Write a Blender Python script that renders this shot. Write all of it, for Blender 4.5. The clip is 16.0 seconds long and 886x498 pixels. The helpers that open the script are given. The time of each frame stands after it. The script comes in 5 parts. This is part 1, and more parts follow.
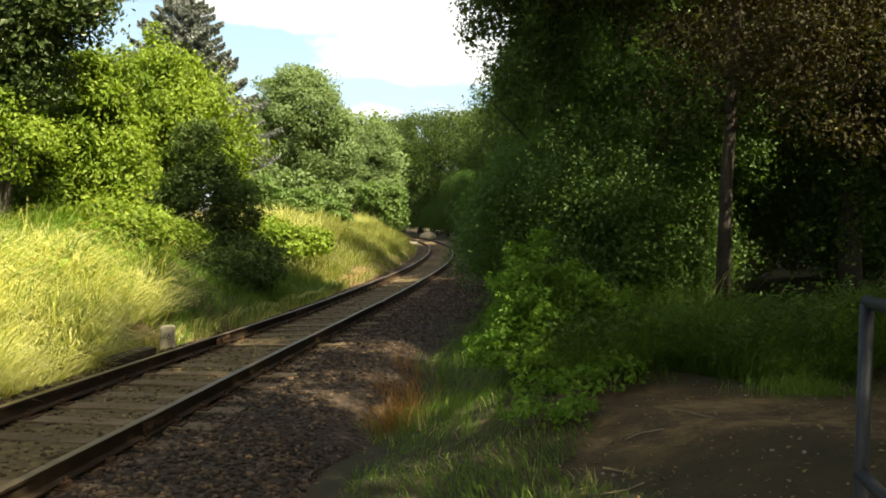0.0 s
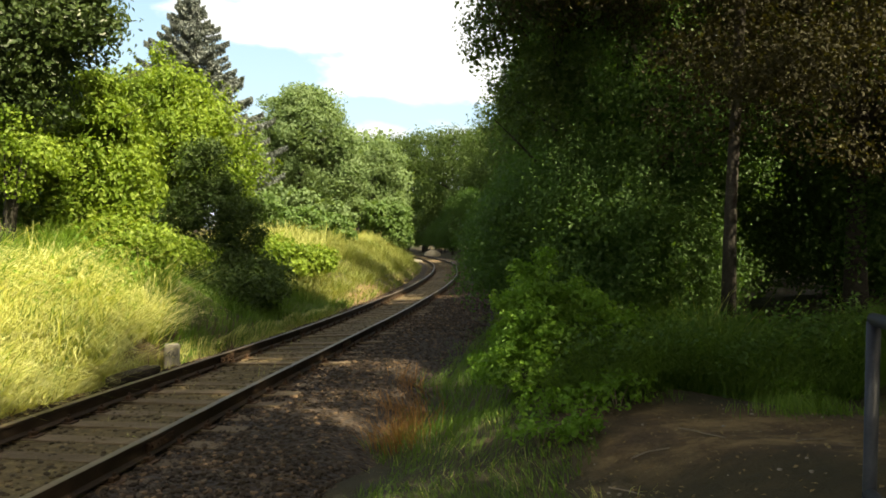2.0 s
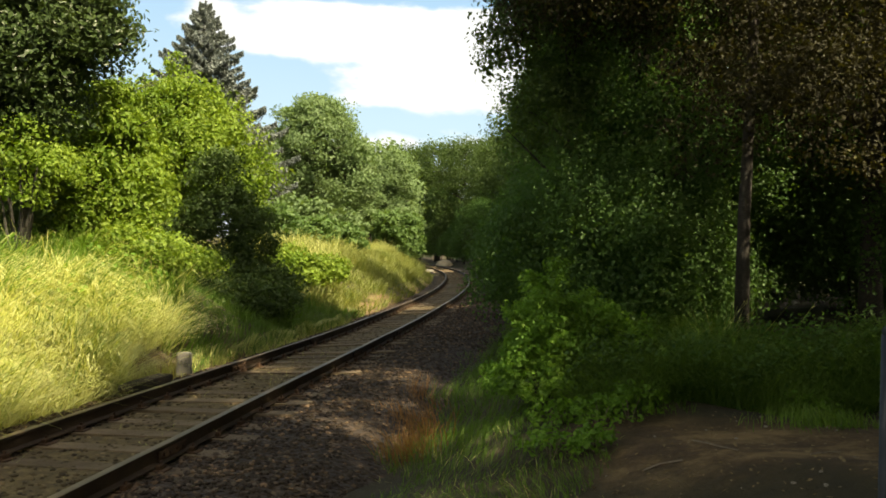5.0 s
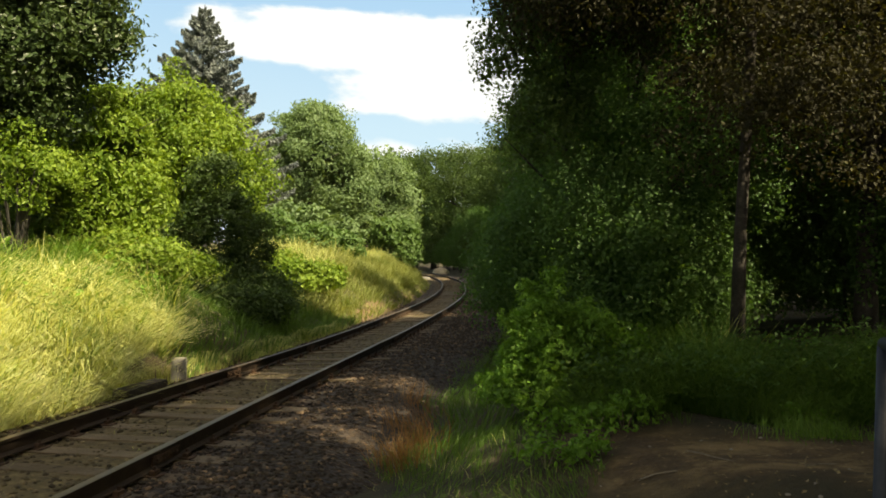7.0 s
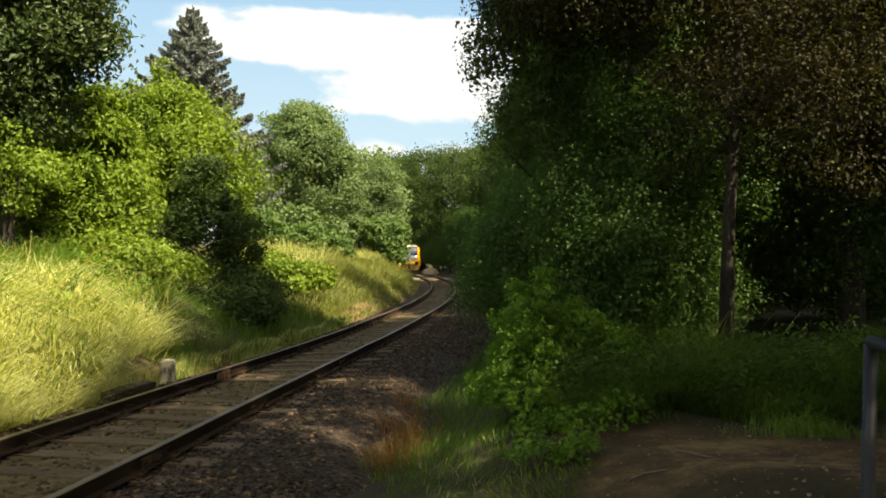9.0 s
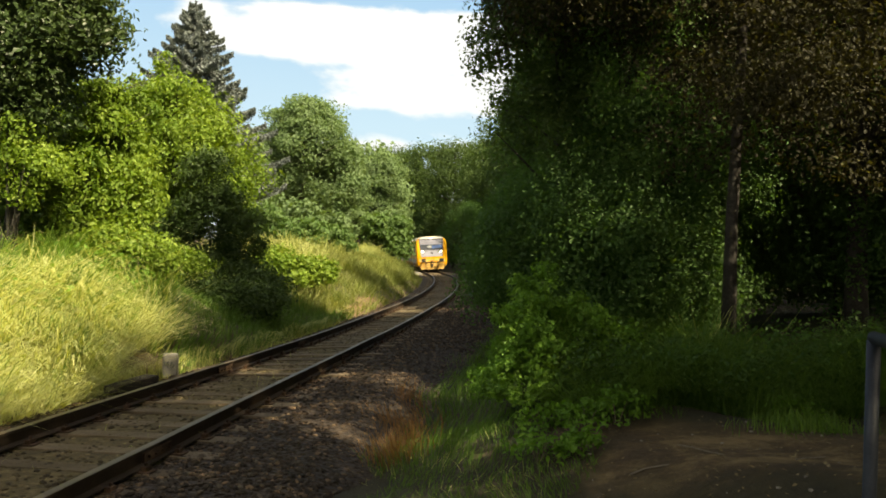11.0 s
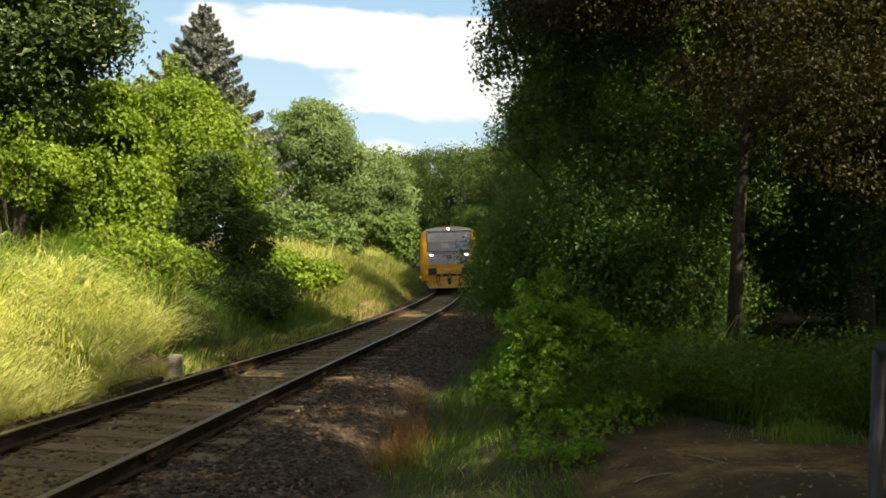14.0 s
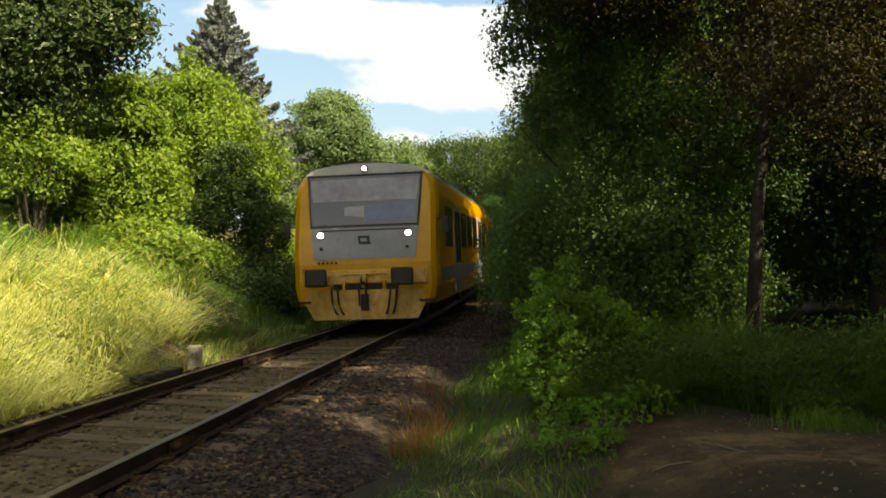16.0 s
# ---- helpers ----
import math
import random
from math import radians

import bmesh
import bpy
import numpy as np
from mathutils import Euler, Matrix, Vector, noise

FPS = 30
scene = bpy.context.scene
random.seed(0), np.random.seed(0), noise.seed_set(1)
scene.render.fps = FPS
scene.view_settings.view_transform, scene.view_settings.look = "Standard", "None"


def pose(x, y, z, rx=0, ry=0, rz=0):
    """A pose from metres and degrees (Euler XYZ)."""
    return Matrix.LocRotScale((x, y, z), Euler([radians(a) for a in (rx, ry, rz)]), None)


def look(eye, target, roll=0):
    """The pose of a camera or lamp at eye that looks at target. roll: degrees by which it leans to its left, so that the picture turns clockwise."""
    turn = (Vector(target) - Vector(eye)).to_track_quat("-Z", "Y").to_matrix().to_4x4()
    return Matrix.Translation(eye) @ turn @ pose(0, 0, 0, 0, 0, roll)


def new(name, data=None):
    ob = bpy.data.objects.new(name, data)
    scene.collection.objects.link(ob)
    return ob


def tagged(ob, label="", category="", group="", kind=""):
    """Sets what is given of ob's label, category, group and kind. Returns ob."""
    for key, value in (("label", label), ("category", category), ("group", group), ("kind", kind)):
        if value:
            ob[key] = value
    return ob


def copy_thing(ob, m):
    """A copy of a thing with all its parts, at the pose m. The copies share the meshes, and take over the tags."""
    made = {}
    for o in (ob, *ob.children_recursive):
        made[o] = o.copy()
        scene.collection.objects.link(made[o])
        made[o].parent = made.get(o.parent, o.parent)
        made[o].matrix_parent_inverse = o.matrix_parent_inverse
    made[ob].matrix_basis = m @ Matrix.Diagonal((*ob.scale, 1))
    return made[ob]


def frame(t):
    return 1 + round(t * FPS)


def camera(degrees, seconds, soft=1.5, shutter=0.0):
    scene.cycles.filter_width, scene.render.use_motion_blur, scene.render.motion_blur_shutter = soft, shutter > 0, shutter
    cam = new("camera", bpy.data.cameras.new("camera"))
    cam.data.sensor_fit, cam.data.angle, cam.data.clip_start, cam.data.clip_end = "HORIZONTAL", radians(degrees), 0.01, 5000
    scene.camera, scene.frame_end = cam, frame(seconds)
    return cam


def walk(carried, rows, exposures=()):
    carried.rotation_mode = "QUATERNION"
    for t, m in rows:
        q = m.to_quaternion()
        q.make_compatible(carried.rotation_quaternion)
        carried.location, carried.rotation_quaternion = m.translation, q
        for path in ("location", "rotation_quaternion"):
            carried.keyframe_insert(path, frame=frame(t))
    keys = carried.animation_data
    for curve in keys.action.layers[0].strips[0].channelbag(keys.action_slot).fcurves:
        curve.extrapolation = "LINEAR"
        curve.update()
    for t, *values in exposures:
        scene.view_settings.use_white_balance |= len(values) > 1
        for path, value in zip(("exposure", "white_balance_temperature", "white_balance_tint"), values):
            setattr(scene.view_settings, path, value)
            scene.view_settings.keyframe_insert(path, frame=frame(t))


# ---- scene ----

# ================= camera and its way =================
cam = camera(55.0, 16.0, soft=1.75)
EYE = (0.0, 0.0, 1.807)
TURNS = [(0, 88.26, -1.18, -0.88), (0.5, 88.78, -1.20, -1.29), (1, 88.95, -1.35, -1.10), (1.5, 89.33, -1.07, -0.72),
         (2, 89.47, -1.13, -0.58), (2.5, 89.38, -0.98, -0.64), (3, 89.89, -1.27, -0.56), (3.5, 89.60, -1.22, -0.38),
         (4, 89.90, -1.17, 0.06), (6.5, 90.34, -1.67, 0.13), (7, 90.65, -1.95, 0.0), (7.5, 90.42, -1.77, 0.01),
         (8, 90.25, -2.39, -0.14), (8.5, 90.83, -1.28, -0.94), (9, 90.70, -1.74, -0.71), (11.5, 90.33, -1.95, -0.45),
         (12, 90.62, -2.38, -0.16), (12.5, 90.64, -2.36, -0.20), (13, 90.66, -2.20, -0.36), (13.5, 90.56, -2.30, -0.27),
         (14, 90.64, -2.55, -0.16), (14.5, 90.49, -2.26, 0.17), (15, 90.54, -2.16, 0.29), (15.5, 90.13, -2.35, 0.70),
         (16, 89.91, -2.15, 0.98)]
walk(cam, [(t, pose(*EYE, rx, ry, rz)) for t, rx, ry, rz in TURNS], exposures=[(0, 1.9, 9600, 6), (4, 1.75, 9600, 6), (7, 1.58, 9600, 6), (16, 1.58, 9600, 6)])

# ================= world, sun =================
SUN_AZ, SUN_EL = radians(136), radians(50)      # azimuth clockwise from +y
world = bpy.data.worlds.new("world")
scene.world = world
world.use_nodes = True
wt = world.node_tree
sky = wt.nodes.new("ShaderNodeTexSky")
sky.sky_type, sky.sun_disc = "NISHITA", False
sky.sun_elevation, sky.sun_rotation = SUN_EL, SUN_AZ
sky.air_density, sky.dust_density, sky.ozone_density = 1.0, 1.2, 1.2
pale = wt.nodes.new("ShaderNodeHueSaturation")       # half-clouded summer sky: less blue than a clear one
pale.inputs["Saturation"].default_value = 0.62
wt.links.new(sky.outputs[0], pale.inputs["Color"])
wt.links.new(pale.outputs[0], wt.nodes["Background"].inputs[0])
wt.nodes["Background"].inputs[1].default_value = 0.108
sun = new("sun", bpy.data.lights.new("sun", "SUN"))
sun.data.energy, sun.data.angle, sun.data.color = 4.6, radians(0.53), (1.0, 0.96, 0.86)
sun_way = Vector((math.sin(SUN_AZ) * math.cos(SUN_EL), math.cos(SUN_AZ) * math.cos(SUN_EL), math.sin(SUN_EL)))
sun.matrix_world = look(sun_way * 60, (0, 0, 0))


# ================= materials =================
def nodes_of(name):
    m = bpy.data.materials.new(name)
    m.use_nodes = True
    return m, m.node_tree, m.node_tree.nodes["Principled BSDF"]


def noise_tex(nt, scale, detail=4.0, rough=0.6, coord="Object"):
    tc = nt.nodes.new("ShaderNodeTexCoord")
    n = nt.nodes.new("ShaderNodeTexNoise")
    n.inputs["Scale"].default_value, n.inputs["Detail"].default_value, n.inputs["Roughness"].default_value = scale, detail, rough
    nt.links.new(tc.outputs[coord], n.inputs["Vector"])
    return n.outputs["Fac"]


def ramp(nt, fac, *stops):
    r = nt.nodes.new("ShaderNodeValToRGB")
    r.color_ramp.elements[0].position, r.color_ramp.elements[0].color = stops[0][0], (*stops[0][1], 1)
    r.color_ramp.elements[1].position, r.color_ramp.elements[1].color = stops[-1][0], (*stops[-1][1], 1)
    for p, c in stops[1:-1]:
        r.color_ramp.elements.new(p).color = (*c, 1)
    nt.links.new(fac, r.inputs[0])
    return r.outputs[0]


def mixed(nt, fac, a, b, how="MIX"):
    m = nt.nodes.new("ShaderNodeMix")
    m.data_type, m.blend_type = "RGBA", how
    for sock, v in ((m.inputs[0], fac), (m.inputs[6], a), (m.inputs[7], b)):
        if isinstance(v, (int, float)):
            sock.default_value = v
        elif isinstance(v, tuple):
            sock.default_value = (*v, 1)
        else:
            nt.links.new(v, sock)
    return m.outputs[2]


def bumped(nt, bsdf, fac, strength, distance=0.02):
    b = nt.nodes.new("ShaderNodeBump")
    b.inputs["Strength"].default_value, b.inputs["Distance"].default_value = strength, distance
    nt.links.new(fac, b.inputs["Height"])
    nt.links.new(b.outputs[0], bsdf.inputs["Normal"])


def surface(name, dark, mid, light, scale=3.0, grain=40.0, rough=0.8, metal=0.0, bump=0.3, spec=0.4, random_tone=0.0):
    """A solid surface with stains at one scale and grain at a finer one."""
    m, nt, b = nodes_of(name)
    c = ramp(nt, noise_tex(nt, scale, 5), (0.3, dark), (0.5, mid), (0.72, light))
    fine = noise_tex(nt, grain, 3)
    c = mixed(nt, 0.35, c, ramp(nt, fine, (0.3, dark), (0.7, light)))
    if random_tone:
        info = nt.nodes.new("ShaderNodeObjectInfo")
        c = mixed(nt, random_tone, c, ramp(nt, info.outputs["Random"], (0.0, dark), (1.0, light)))
    nt.links.new(c, b.inputs["Base Color"])
    b.inputs["Roughness"].default_value, b.inputs["Metallic"].default_value = rough, metal
    b.inputs["Specular IOR Level"].default_value = spec
    bumped(nt, b, fine, bump)
    return m


def between(a, b, k):
    return tuple(p + (q - p) * k for p, q in zip(a, b))


def leafy(name, dark, mid, light, rough=0.55, through_light=0.45, patch=0.5, vary=0.6, sun_fleck=None):
    """Leaves or blades: each one its own tone, some light shining through."""
    m, nt, b = nodes_of(name)
    geo = nt.nodes.new("ShaderNodeNewGeometry")
    own = ramp(nt, geo.outputs["Random Per Island"], (0.0, between(mid, dark, vary)), (0.55, mid), (0.955, between(mid, light, vary)), (1.0, sun_fleck or light))
    c = mixed(nt, 0.4, own, ramp(nt, noise_tex(nt, patch, 3), (0.35, dark), (0.65, light)))
    nt.links.new(c, b.inputs["Base Color"])
    b.inputs["Roughness"].default_value = rough
    b.inputs["Specular IOR Level"].default_value = 0.3
    tr = nt.nodes.new("ShaderNodeBsdfTranslucent")
    nt.links.new(mixed(nt, 1.0, c, (1.25, 1.2, 0.5), "MULTIPLY"), tr.inputs["Color"])
    mix = nt.nodes.new("ShaderNodeMixShader")
    mix.inputs[0].default_value = through_light
    nt.links.new(b.outputs[0], mix.inputs[1])
    nt.links.new(tr.outputs[0], mix.inputs[2])
    nt.links.new(mix.outputs[0], nt.nodes["Material Output"].inputs["Surface"])
    return m


LEAF_DARK = leafy("leaf_dark_green", (0.022, 0.045, 0.012), (0.042, 0.082, 0.020), (0.085, 0.140, 0.036))
LEAF_DEEP = leafy("leaf_deep_green", (0.022, 0.048, 0.012), (0.042, 0.082, 0.022), (0.085, 0.140, 0.040), vary=0.9)
LEAF_OAK = leafy("leaf_plain_green", (0.020, 0.040, 0.014), (0.036, 0.068, 0.021), (0.080, 0.120, 0.042), rough=0.42, through_light=0.3)
GRASS_BANK = leafy("grass_rough_bank", (0.075, 0.120, 0.024), (0.150, 0.195, 0.048), (0.300, 0.300, 0.115), vary=0.9)
LEAF_WOOD = leafy("leaf_wood_green", (0.034, 0.086, 0.022), (0.056, 0.130, 0.033), (0.090, 0.175, 0.048), through_light=0.5)
# Near-black tones paint the wood's shade; the odd bright leaf paints a sun fleck.
LEAF_SHADE = leafy("leaf_shade_darkened", (0.018, 0.018, 0.007), (0.026, 0.025, 0.009), (0.040, 0.038, 0.014), rough=0.65, sun_fleck=(0.17, 0.175, 0.07))
LEAF_MID = leafy("leaf_mid_green", (0.042, 0.093, 0.025), (0.073, 0.146, 0.041), (0.130, 0.210, 0.072))
LEAF_BRIGHT = leafy("leaf_yellow_green", (0.050, 0.108, 0.011), (0.118, 0.210, 0.023), (0.265, 0.365, 0.070), vary=0.9)
# Lightened and blued: distance haze is mixed into this leaf colour.
LEAF_FAR = leafy("leaf_hazed_green", (0.070, 0.125, 0.050), (0.110, 0.180, 0.075), (0.165, 0.240, 0.112))
NEEDLE = leafy("needle_blue_grey", (0.060, 0.078, 0.078), (0.112, 0.136, 0.134), (0.19, 0.215, 0.205), through_light=0.12)
WEED = leafy("leaf_fresh_weed", (0.055, 0.150, 0.018), (0.110, 0.250, 0.036), (0.220, 0.380, 0.075), through_light=0.5)
GRASS_SUN = leafy("grass_tall_meadow", (0.038, 0.105, 0.012), (0.092, 0.200, 0.026), (0.220, 0.340, 0.075), patch=0.9, vary=0.9)
GRASS_STRAW = leafy("grass_pale_straw", (0.36, 0.40, 0.17), (0.52, 0.55, 0.28), (0.70, 0.71, 0.43), patch=0.9)
GRASS_DRY = leafy("grass_seed_heads", (0.210, 0.245, 0.075), (0.370, 0.410, 0.150), (0.580, 0.600, 0.290), patch=0.9, vary=0.9)
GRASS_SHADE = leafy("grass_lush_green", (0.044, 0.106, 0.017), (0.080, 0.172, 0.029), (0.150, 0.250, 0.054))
GRASS_RUST = leafy("grass_rusty_dry", (0.150, 0.070, 0.030), (0.250, 0.125, 0.050), (0.330, 0.200, 0.085))
BARK = surface("bark", (0.012, 0.010, 0.008), (0.022, 0.019, 0.016), (0.058, 0.053, 0.046), 2.5, 25, 0.95, bump=0.9)
RAIL_SIDE = surface("rail_rust", (0.014, 0.009, 0.006), (0.028, 0.018, 0.011), (0.055, 0.034, 0.020), 4, 60, 0.75, 0.3, 0.3)
RAIL_TOP = surface("rail_polished_head", (0.075, 0.055, 0.038), (0.125, 0.096, 0.068), (0.20, 0.16, 0.12), 2, 30, 0.5, 0.55, 0.05)
IRON = surface("fastening_rust", (0.020, 0.011, 0.007), (0.042, 0.023, 0.013), (0.095, 0.050, 0.024), 10, 80, 0.85, 0.2, 0.4)
WOOD = surface("sleeper_wood", (0.040, 0.029, 0.017), (0.092, 0.067, 0.040), (0.20, 0.15, 0.095), 5, 60, 0.92, bump=0.6, random_tone=0.4)
STONE = surface("ballast_stone", (0.015, 0.011, 0.009), (0.040, 0.030, 0.022), (0.11, 0.085, 0.063), 9, 90, 0.9, bump=0.5, random_tone=0.6)
CONCRETE = surface("weathered_concrete", (0.11, 0.105, 0.09), (0.20, 0.19, 0.16), (0.30, 0.29, 0.25), 5, 70, 0.9, bump=0.4)
TRACK_SOIL = surface("track_soil", (0.018, 0.013, 0.005), (0.064, 0.047, 0.020), (0.19, 0.145, 0.070), 5.5, 34, 0.95, bump=1.0)
SAND = surface("pale_sand", (0.26, 0.20, 0.13), (0.40, 0.32, 0.21), (0.52, 0.43, 0.30), 1.5, 25, 0.95)
TWIG = surface("dead_twig", (0.11, 0.085, 0.06), (0.19, 0.15, 0.11), (0.30, 0.25, 0.19), 9, 60, 0.9)
STEEL_BLUE = surface("painted_steel_blue", (0.007, 0.010, 0.016), (0.012, 0.016, 0.025), (0.024, 0.030, 0.042), 6, 70, 0.55, bump=0.08, spec=0.25)
BLACK = surface("rubber_black", (0.010, 0.010, 0.010), (0.018, 0.018, 0.018), (0.035, 0.033, 0.030), 5, 60, 0.6, bump=0.1)
YELLOW = surface("train_yellow_paint", (0.44, 0.205, 0.005), (0.55, 0.270, 0.008), (0.63, 0.330, 0.013), 1.2, 12, 0.35, bump=0.03)
YELLOW_WORN = surface("train_yellow_dusty", (0.30, 0.14, 0.025), (0.58, 0.34, 0.08), (0.74, 0.55, 0.24), 2.5, 9, 0.6, bump=0.06)
GREY_PAINT = surface("train_grey_paint", (0.17, 0.175, 0.215), (0.225, 0.232, 0.285), (0.28, 0.288, 0.345), 1.5, 14, 0.4, bump=0.03)
ROOF_GREY = surface("train_roof_grey", (0.26, 0.27, 0.27), (0.38, 0.39, 0.39), (0.50, 0.50, 0.49), 1.5, 18, 0.55, bump=0.05)
CAB_DARK = surface("cab_dark_trim", (0.02, 0.02, 0.022), (0.04, 0.04, 0.043), (0.07, 0.07, 0.075), 3, 30, 0.7)


DARK_GLASS = surface("tinted_window", (0.010, 0.011, 0.012), (0.014, 0.015, 0.016), (0.02, 0.021, 0.022), 2, 10, 0.06, bump=0.0, spec=0.6)


def glowing(name, colour, strength):
    m, nt, b = nodes_of(name)
    b.inputs["Emission Color"].default_value, b.inputs["Emission Strength"].default_value = (*colour, 1), strength
    return m


LAMP_ON = glowing("headlamp_glow", (1.0, 0.97, 0.9), 12.0)


def ballast_material():
    m, nt, b = nodes_of("ballast_gravel")
    tc = nt.nodes.new("ShaderNodeTexCoord")
    v = nt.nodes.new("ShaderNodeTexVoronoi")
    v.inputs["Scale"].default_value = 17
    nt.links.new(tc.outputs["Object"], v.inputs["Vector"])
    sep = nt.nodes.new("ShaderNodeSeparateColor")
    nt.links.new(v.outputs["Color"], sep.inputs[0])
    c = ramp(nt, sep.outputs[0], (0.0, (0.010, 0.006, 0.004)), (0.6, (0.027, 0.017, 0.011)), (1.0, (0.065, 0.042, 0.027)))
    c = mixed(nt, 0.35, c, ramp(nt, noise_tex(nt, 0.8, 4), (0.3, (0.015, 0.010, 0.006)), (0.7, (0.055, 0.036, 0.022))))
    nt.links.new(c, b.inputs["Base Color"])
    b.inputs["Roughness"].default_value = 0.95
    bumped(nt, b, v.outputs["Distance"], 1.0, 0.04)
    return m


def ground_material():
    """Earth under the plants; bare trodden soil where the sheet's own mask says so."""
    m, nt, b = nodes_of("earth")
    at = nt.nodes.new("ShaderNodeAttribute")
    at.attribute_name = "bare"
    earth = ramp(nt, noise_tex(nt, 1.5, 5), (0.3, (0.020, 0.019, 0.006)), (0.5, (0.036, 0.029, 0.010)), (0.7, (0.062, 0.045, 0.018)))
    soil = ramp(nt, noise_tex(nt, 2.2, 6, 0.7), (0.38, (0.060, 0.032, 0.011)), (0.5, (0.135, 0.078, 0.028)), (0.64, (0.34, 0.22, 0.095)))
    soil = mixed(nt, 0.3, soil, ramp(nt, noise_tex(nt, 30, 3), (0.35, (0.045, 0.030, 0.016)), (0.7, (0.20, 0.145, 0.09))))
    nt.links.new(mixed(nt, at.outputs["Fac"], earth, soil), b.inputs["Base Color"])
    b.inputs["Roughness"].default_value = 0.95
    bumped(nt, b, noise_tex(nt, 14, 6, 0.7), 1.0, 0.07)
    return m


BALLAST = ballast_material()
EARTH = ground_material()


# ================= helpers of shape =================
def mesh_object(name, verts, faces, material, parent=None, label="", smooth=False):
    me = bpy.data.meshes.new(name)
    me.from_pydata(verts, [], faces)
    me.materials.append(material)
    if smooth:
        me.polygons.foreach_set("use_smooth", [True] * len(me.polygons))
    me.update()
    ob = new(name, me)
    ob.parent = parent
    return tagged(ob, label)


def part(name, bm, material, parent=None, label="", smooth=False):
    me = bpy.data.meshes.new(name)
    bm.normal_update()
    bm.to_mesh(me)
    bm.free()
    me.materials.append(material)
    if smooth:
        me.polygons.foreach_set("use_smooth", [True] * len(me.polygons))
    ob = new(name, me)
    ob.parent = parent
    return tagged(ob, label)


def block(size, at=(0, 0, 0), bevel=0.01, turn=None, taper=1.0):
    bm = bmesh.new()
    bmesh.ops.create_cube(bm, size=1, matrix=Matrix.Diagonal((*size, 1)))
    for v in bm.verts:
        if v.co.z > 0:
            v.co.x *= taper
            v.co.y *= taper
    if bevel:
        bmesh.ops.bevel(bm, geom=bm.edges[:], offset=bevel, segments=2, affect="EDGES", profile=0.6)
    bm.transform(Matrix.Translation(at) @ (turn.to_4x4() if turn else Matrix()))
    return bm


def tube(points, radius, sides=10):
    """A round bar through the points; radius is one number or one for each point."""
    bm = bmesh.new()
    rings = []
    pts = [Vector(p) for p in points]
    for i, p in enumerate(pts):
        way = (pts[min(i + 1, len(pts) - 1)] - pts[max(i - 1, 0)]).normalized()
        side = way.cross(Vector((0.13, 0.29, 1.0)) if abs(way.z) < 0.9 else Vector((1, 0.1, 0))).normalized()
        up = side.cross(way)
        r = radius[i] if isinstance(radius, (list, tuple)) else radius
        rings.append([bm.verts.new(p + r * (math.cos(a) * side + math.sin(a) * up))
                      for a in (2 * math.pi * k / sides for k in range(sides))])
    for a, b in zip(rings, rings[1:]):
        for k in range(sides):
            bm.faces.new((a[k], a[(k + 1) % sides], b[(k + 1) % sides], b[k]))
    bm.faces.new(rings[0])
    bm.faces.new(rings[-1])
    bmesh.ops.recalc_face_normals(bm, faces=bm.faces[:])
    return bm


def joined(bms):
    out = bmesh.new()
    for b in bms:
        me = bpy.data.meshes.new("piece")
        b.to_mesh(me)
        b.free()
        out.from_mesh(me)
        bpy.data.meshes.remove(me)
    return out


# ================= the line of the track =================
LINE_Y = np.array([-40, -15, 0, 9.5, 18, 25, 33.3, 44, 54, 60, 68, 80, 92, 105, 125, 150, 190, 240, 300], float)
LINE_X = np.array([-9.2, -6.1, -4.22, -3.05, -1.85, -1.05, -0.26, 0.42, 0.72, 0.77, 0.67, 0.05, -0.95, -2.4, -6.0, -12.6, -28, -54, -92], float)


def spline_slopes(x, y):
    n = len(x)
    h, a = np.diff(x), np.zeros((n, n))
    b = np.zeros(n)
    a[0, 0] = a[-1, -1] = 1
    for i in range(1, n - 1):
        a[i, i - 1], a[i, i], a[i, i + 1] = h[i - 1], 2 * (h[i - 1] + h[i]), h[i]
        b[i] = 6 * ((y[i + 1] - y[i]) / h[i] - (y[i] - y[i - 1]) / h[i - 1])
    return np.linalg.solve(a, b)


LINE_M = spline_slopes(LINE_Y, LINE_X)


def line_x(y):
    """The track's centre, across, at y along."""
    y = np.clip(np.asarray(y, float), LINE_Y[0], LINE_Y[-1])
    i = np.clip(np.searchsorted(LINE_Y, y) - 1, 0, len(LINE_Y) - 2)
    h = LINE_Y[i + 1] - LINE_Y[i]
    u, v = (LINE_Y[i + 1] - y), (y - LINE_Y[i])
    return (LINE_M[i] * u ** 3 + LINE_M[i + 1] * v ** 3) / (6 * h) + (LINE_X[i] / h - LINE_M[i] * h / 6) * u + (LINE_X[i + 1] / h - LINE_M[i + 1] * h / 6) * v


SAMPLE_Y = np.arange(-40, 300, 0.25)
SAMPLE_X = line_x(SAMPLE_Y)
SAMPLE_S = np.concatenate([[0], np.cumsum(np.hypot(np.diff(SAMPLE_X), np.diff(SAMPLE_Y)))])
S0 = np.interp(0, SAMPLE_Y, SAMPLE_S)


def cant(y):
    """The slope across the track: the outer rail lies higher in the bend."""
    return np.interp(y, [8, 17, 90, 130], [0.0, 0.072, 0.072, 0.04])


def on_line(s):
    """The point of the track's centre at s metres of way past y = 0, and its heading away from the eye."""
    y = np.interp(s + S0, SAMPLE_S, SAMPLE_Y)
    x = float(line_x(y))
    dx = float(line_x(y + 0.3)) - float(line_x(y - 0.3))
    return x, float(y), math.atan2(0.6, dx)


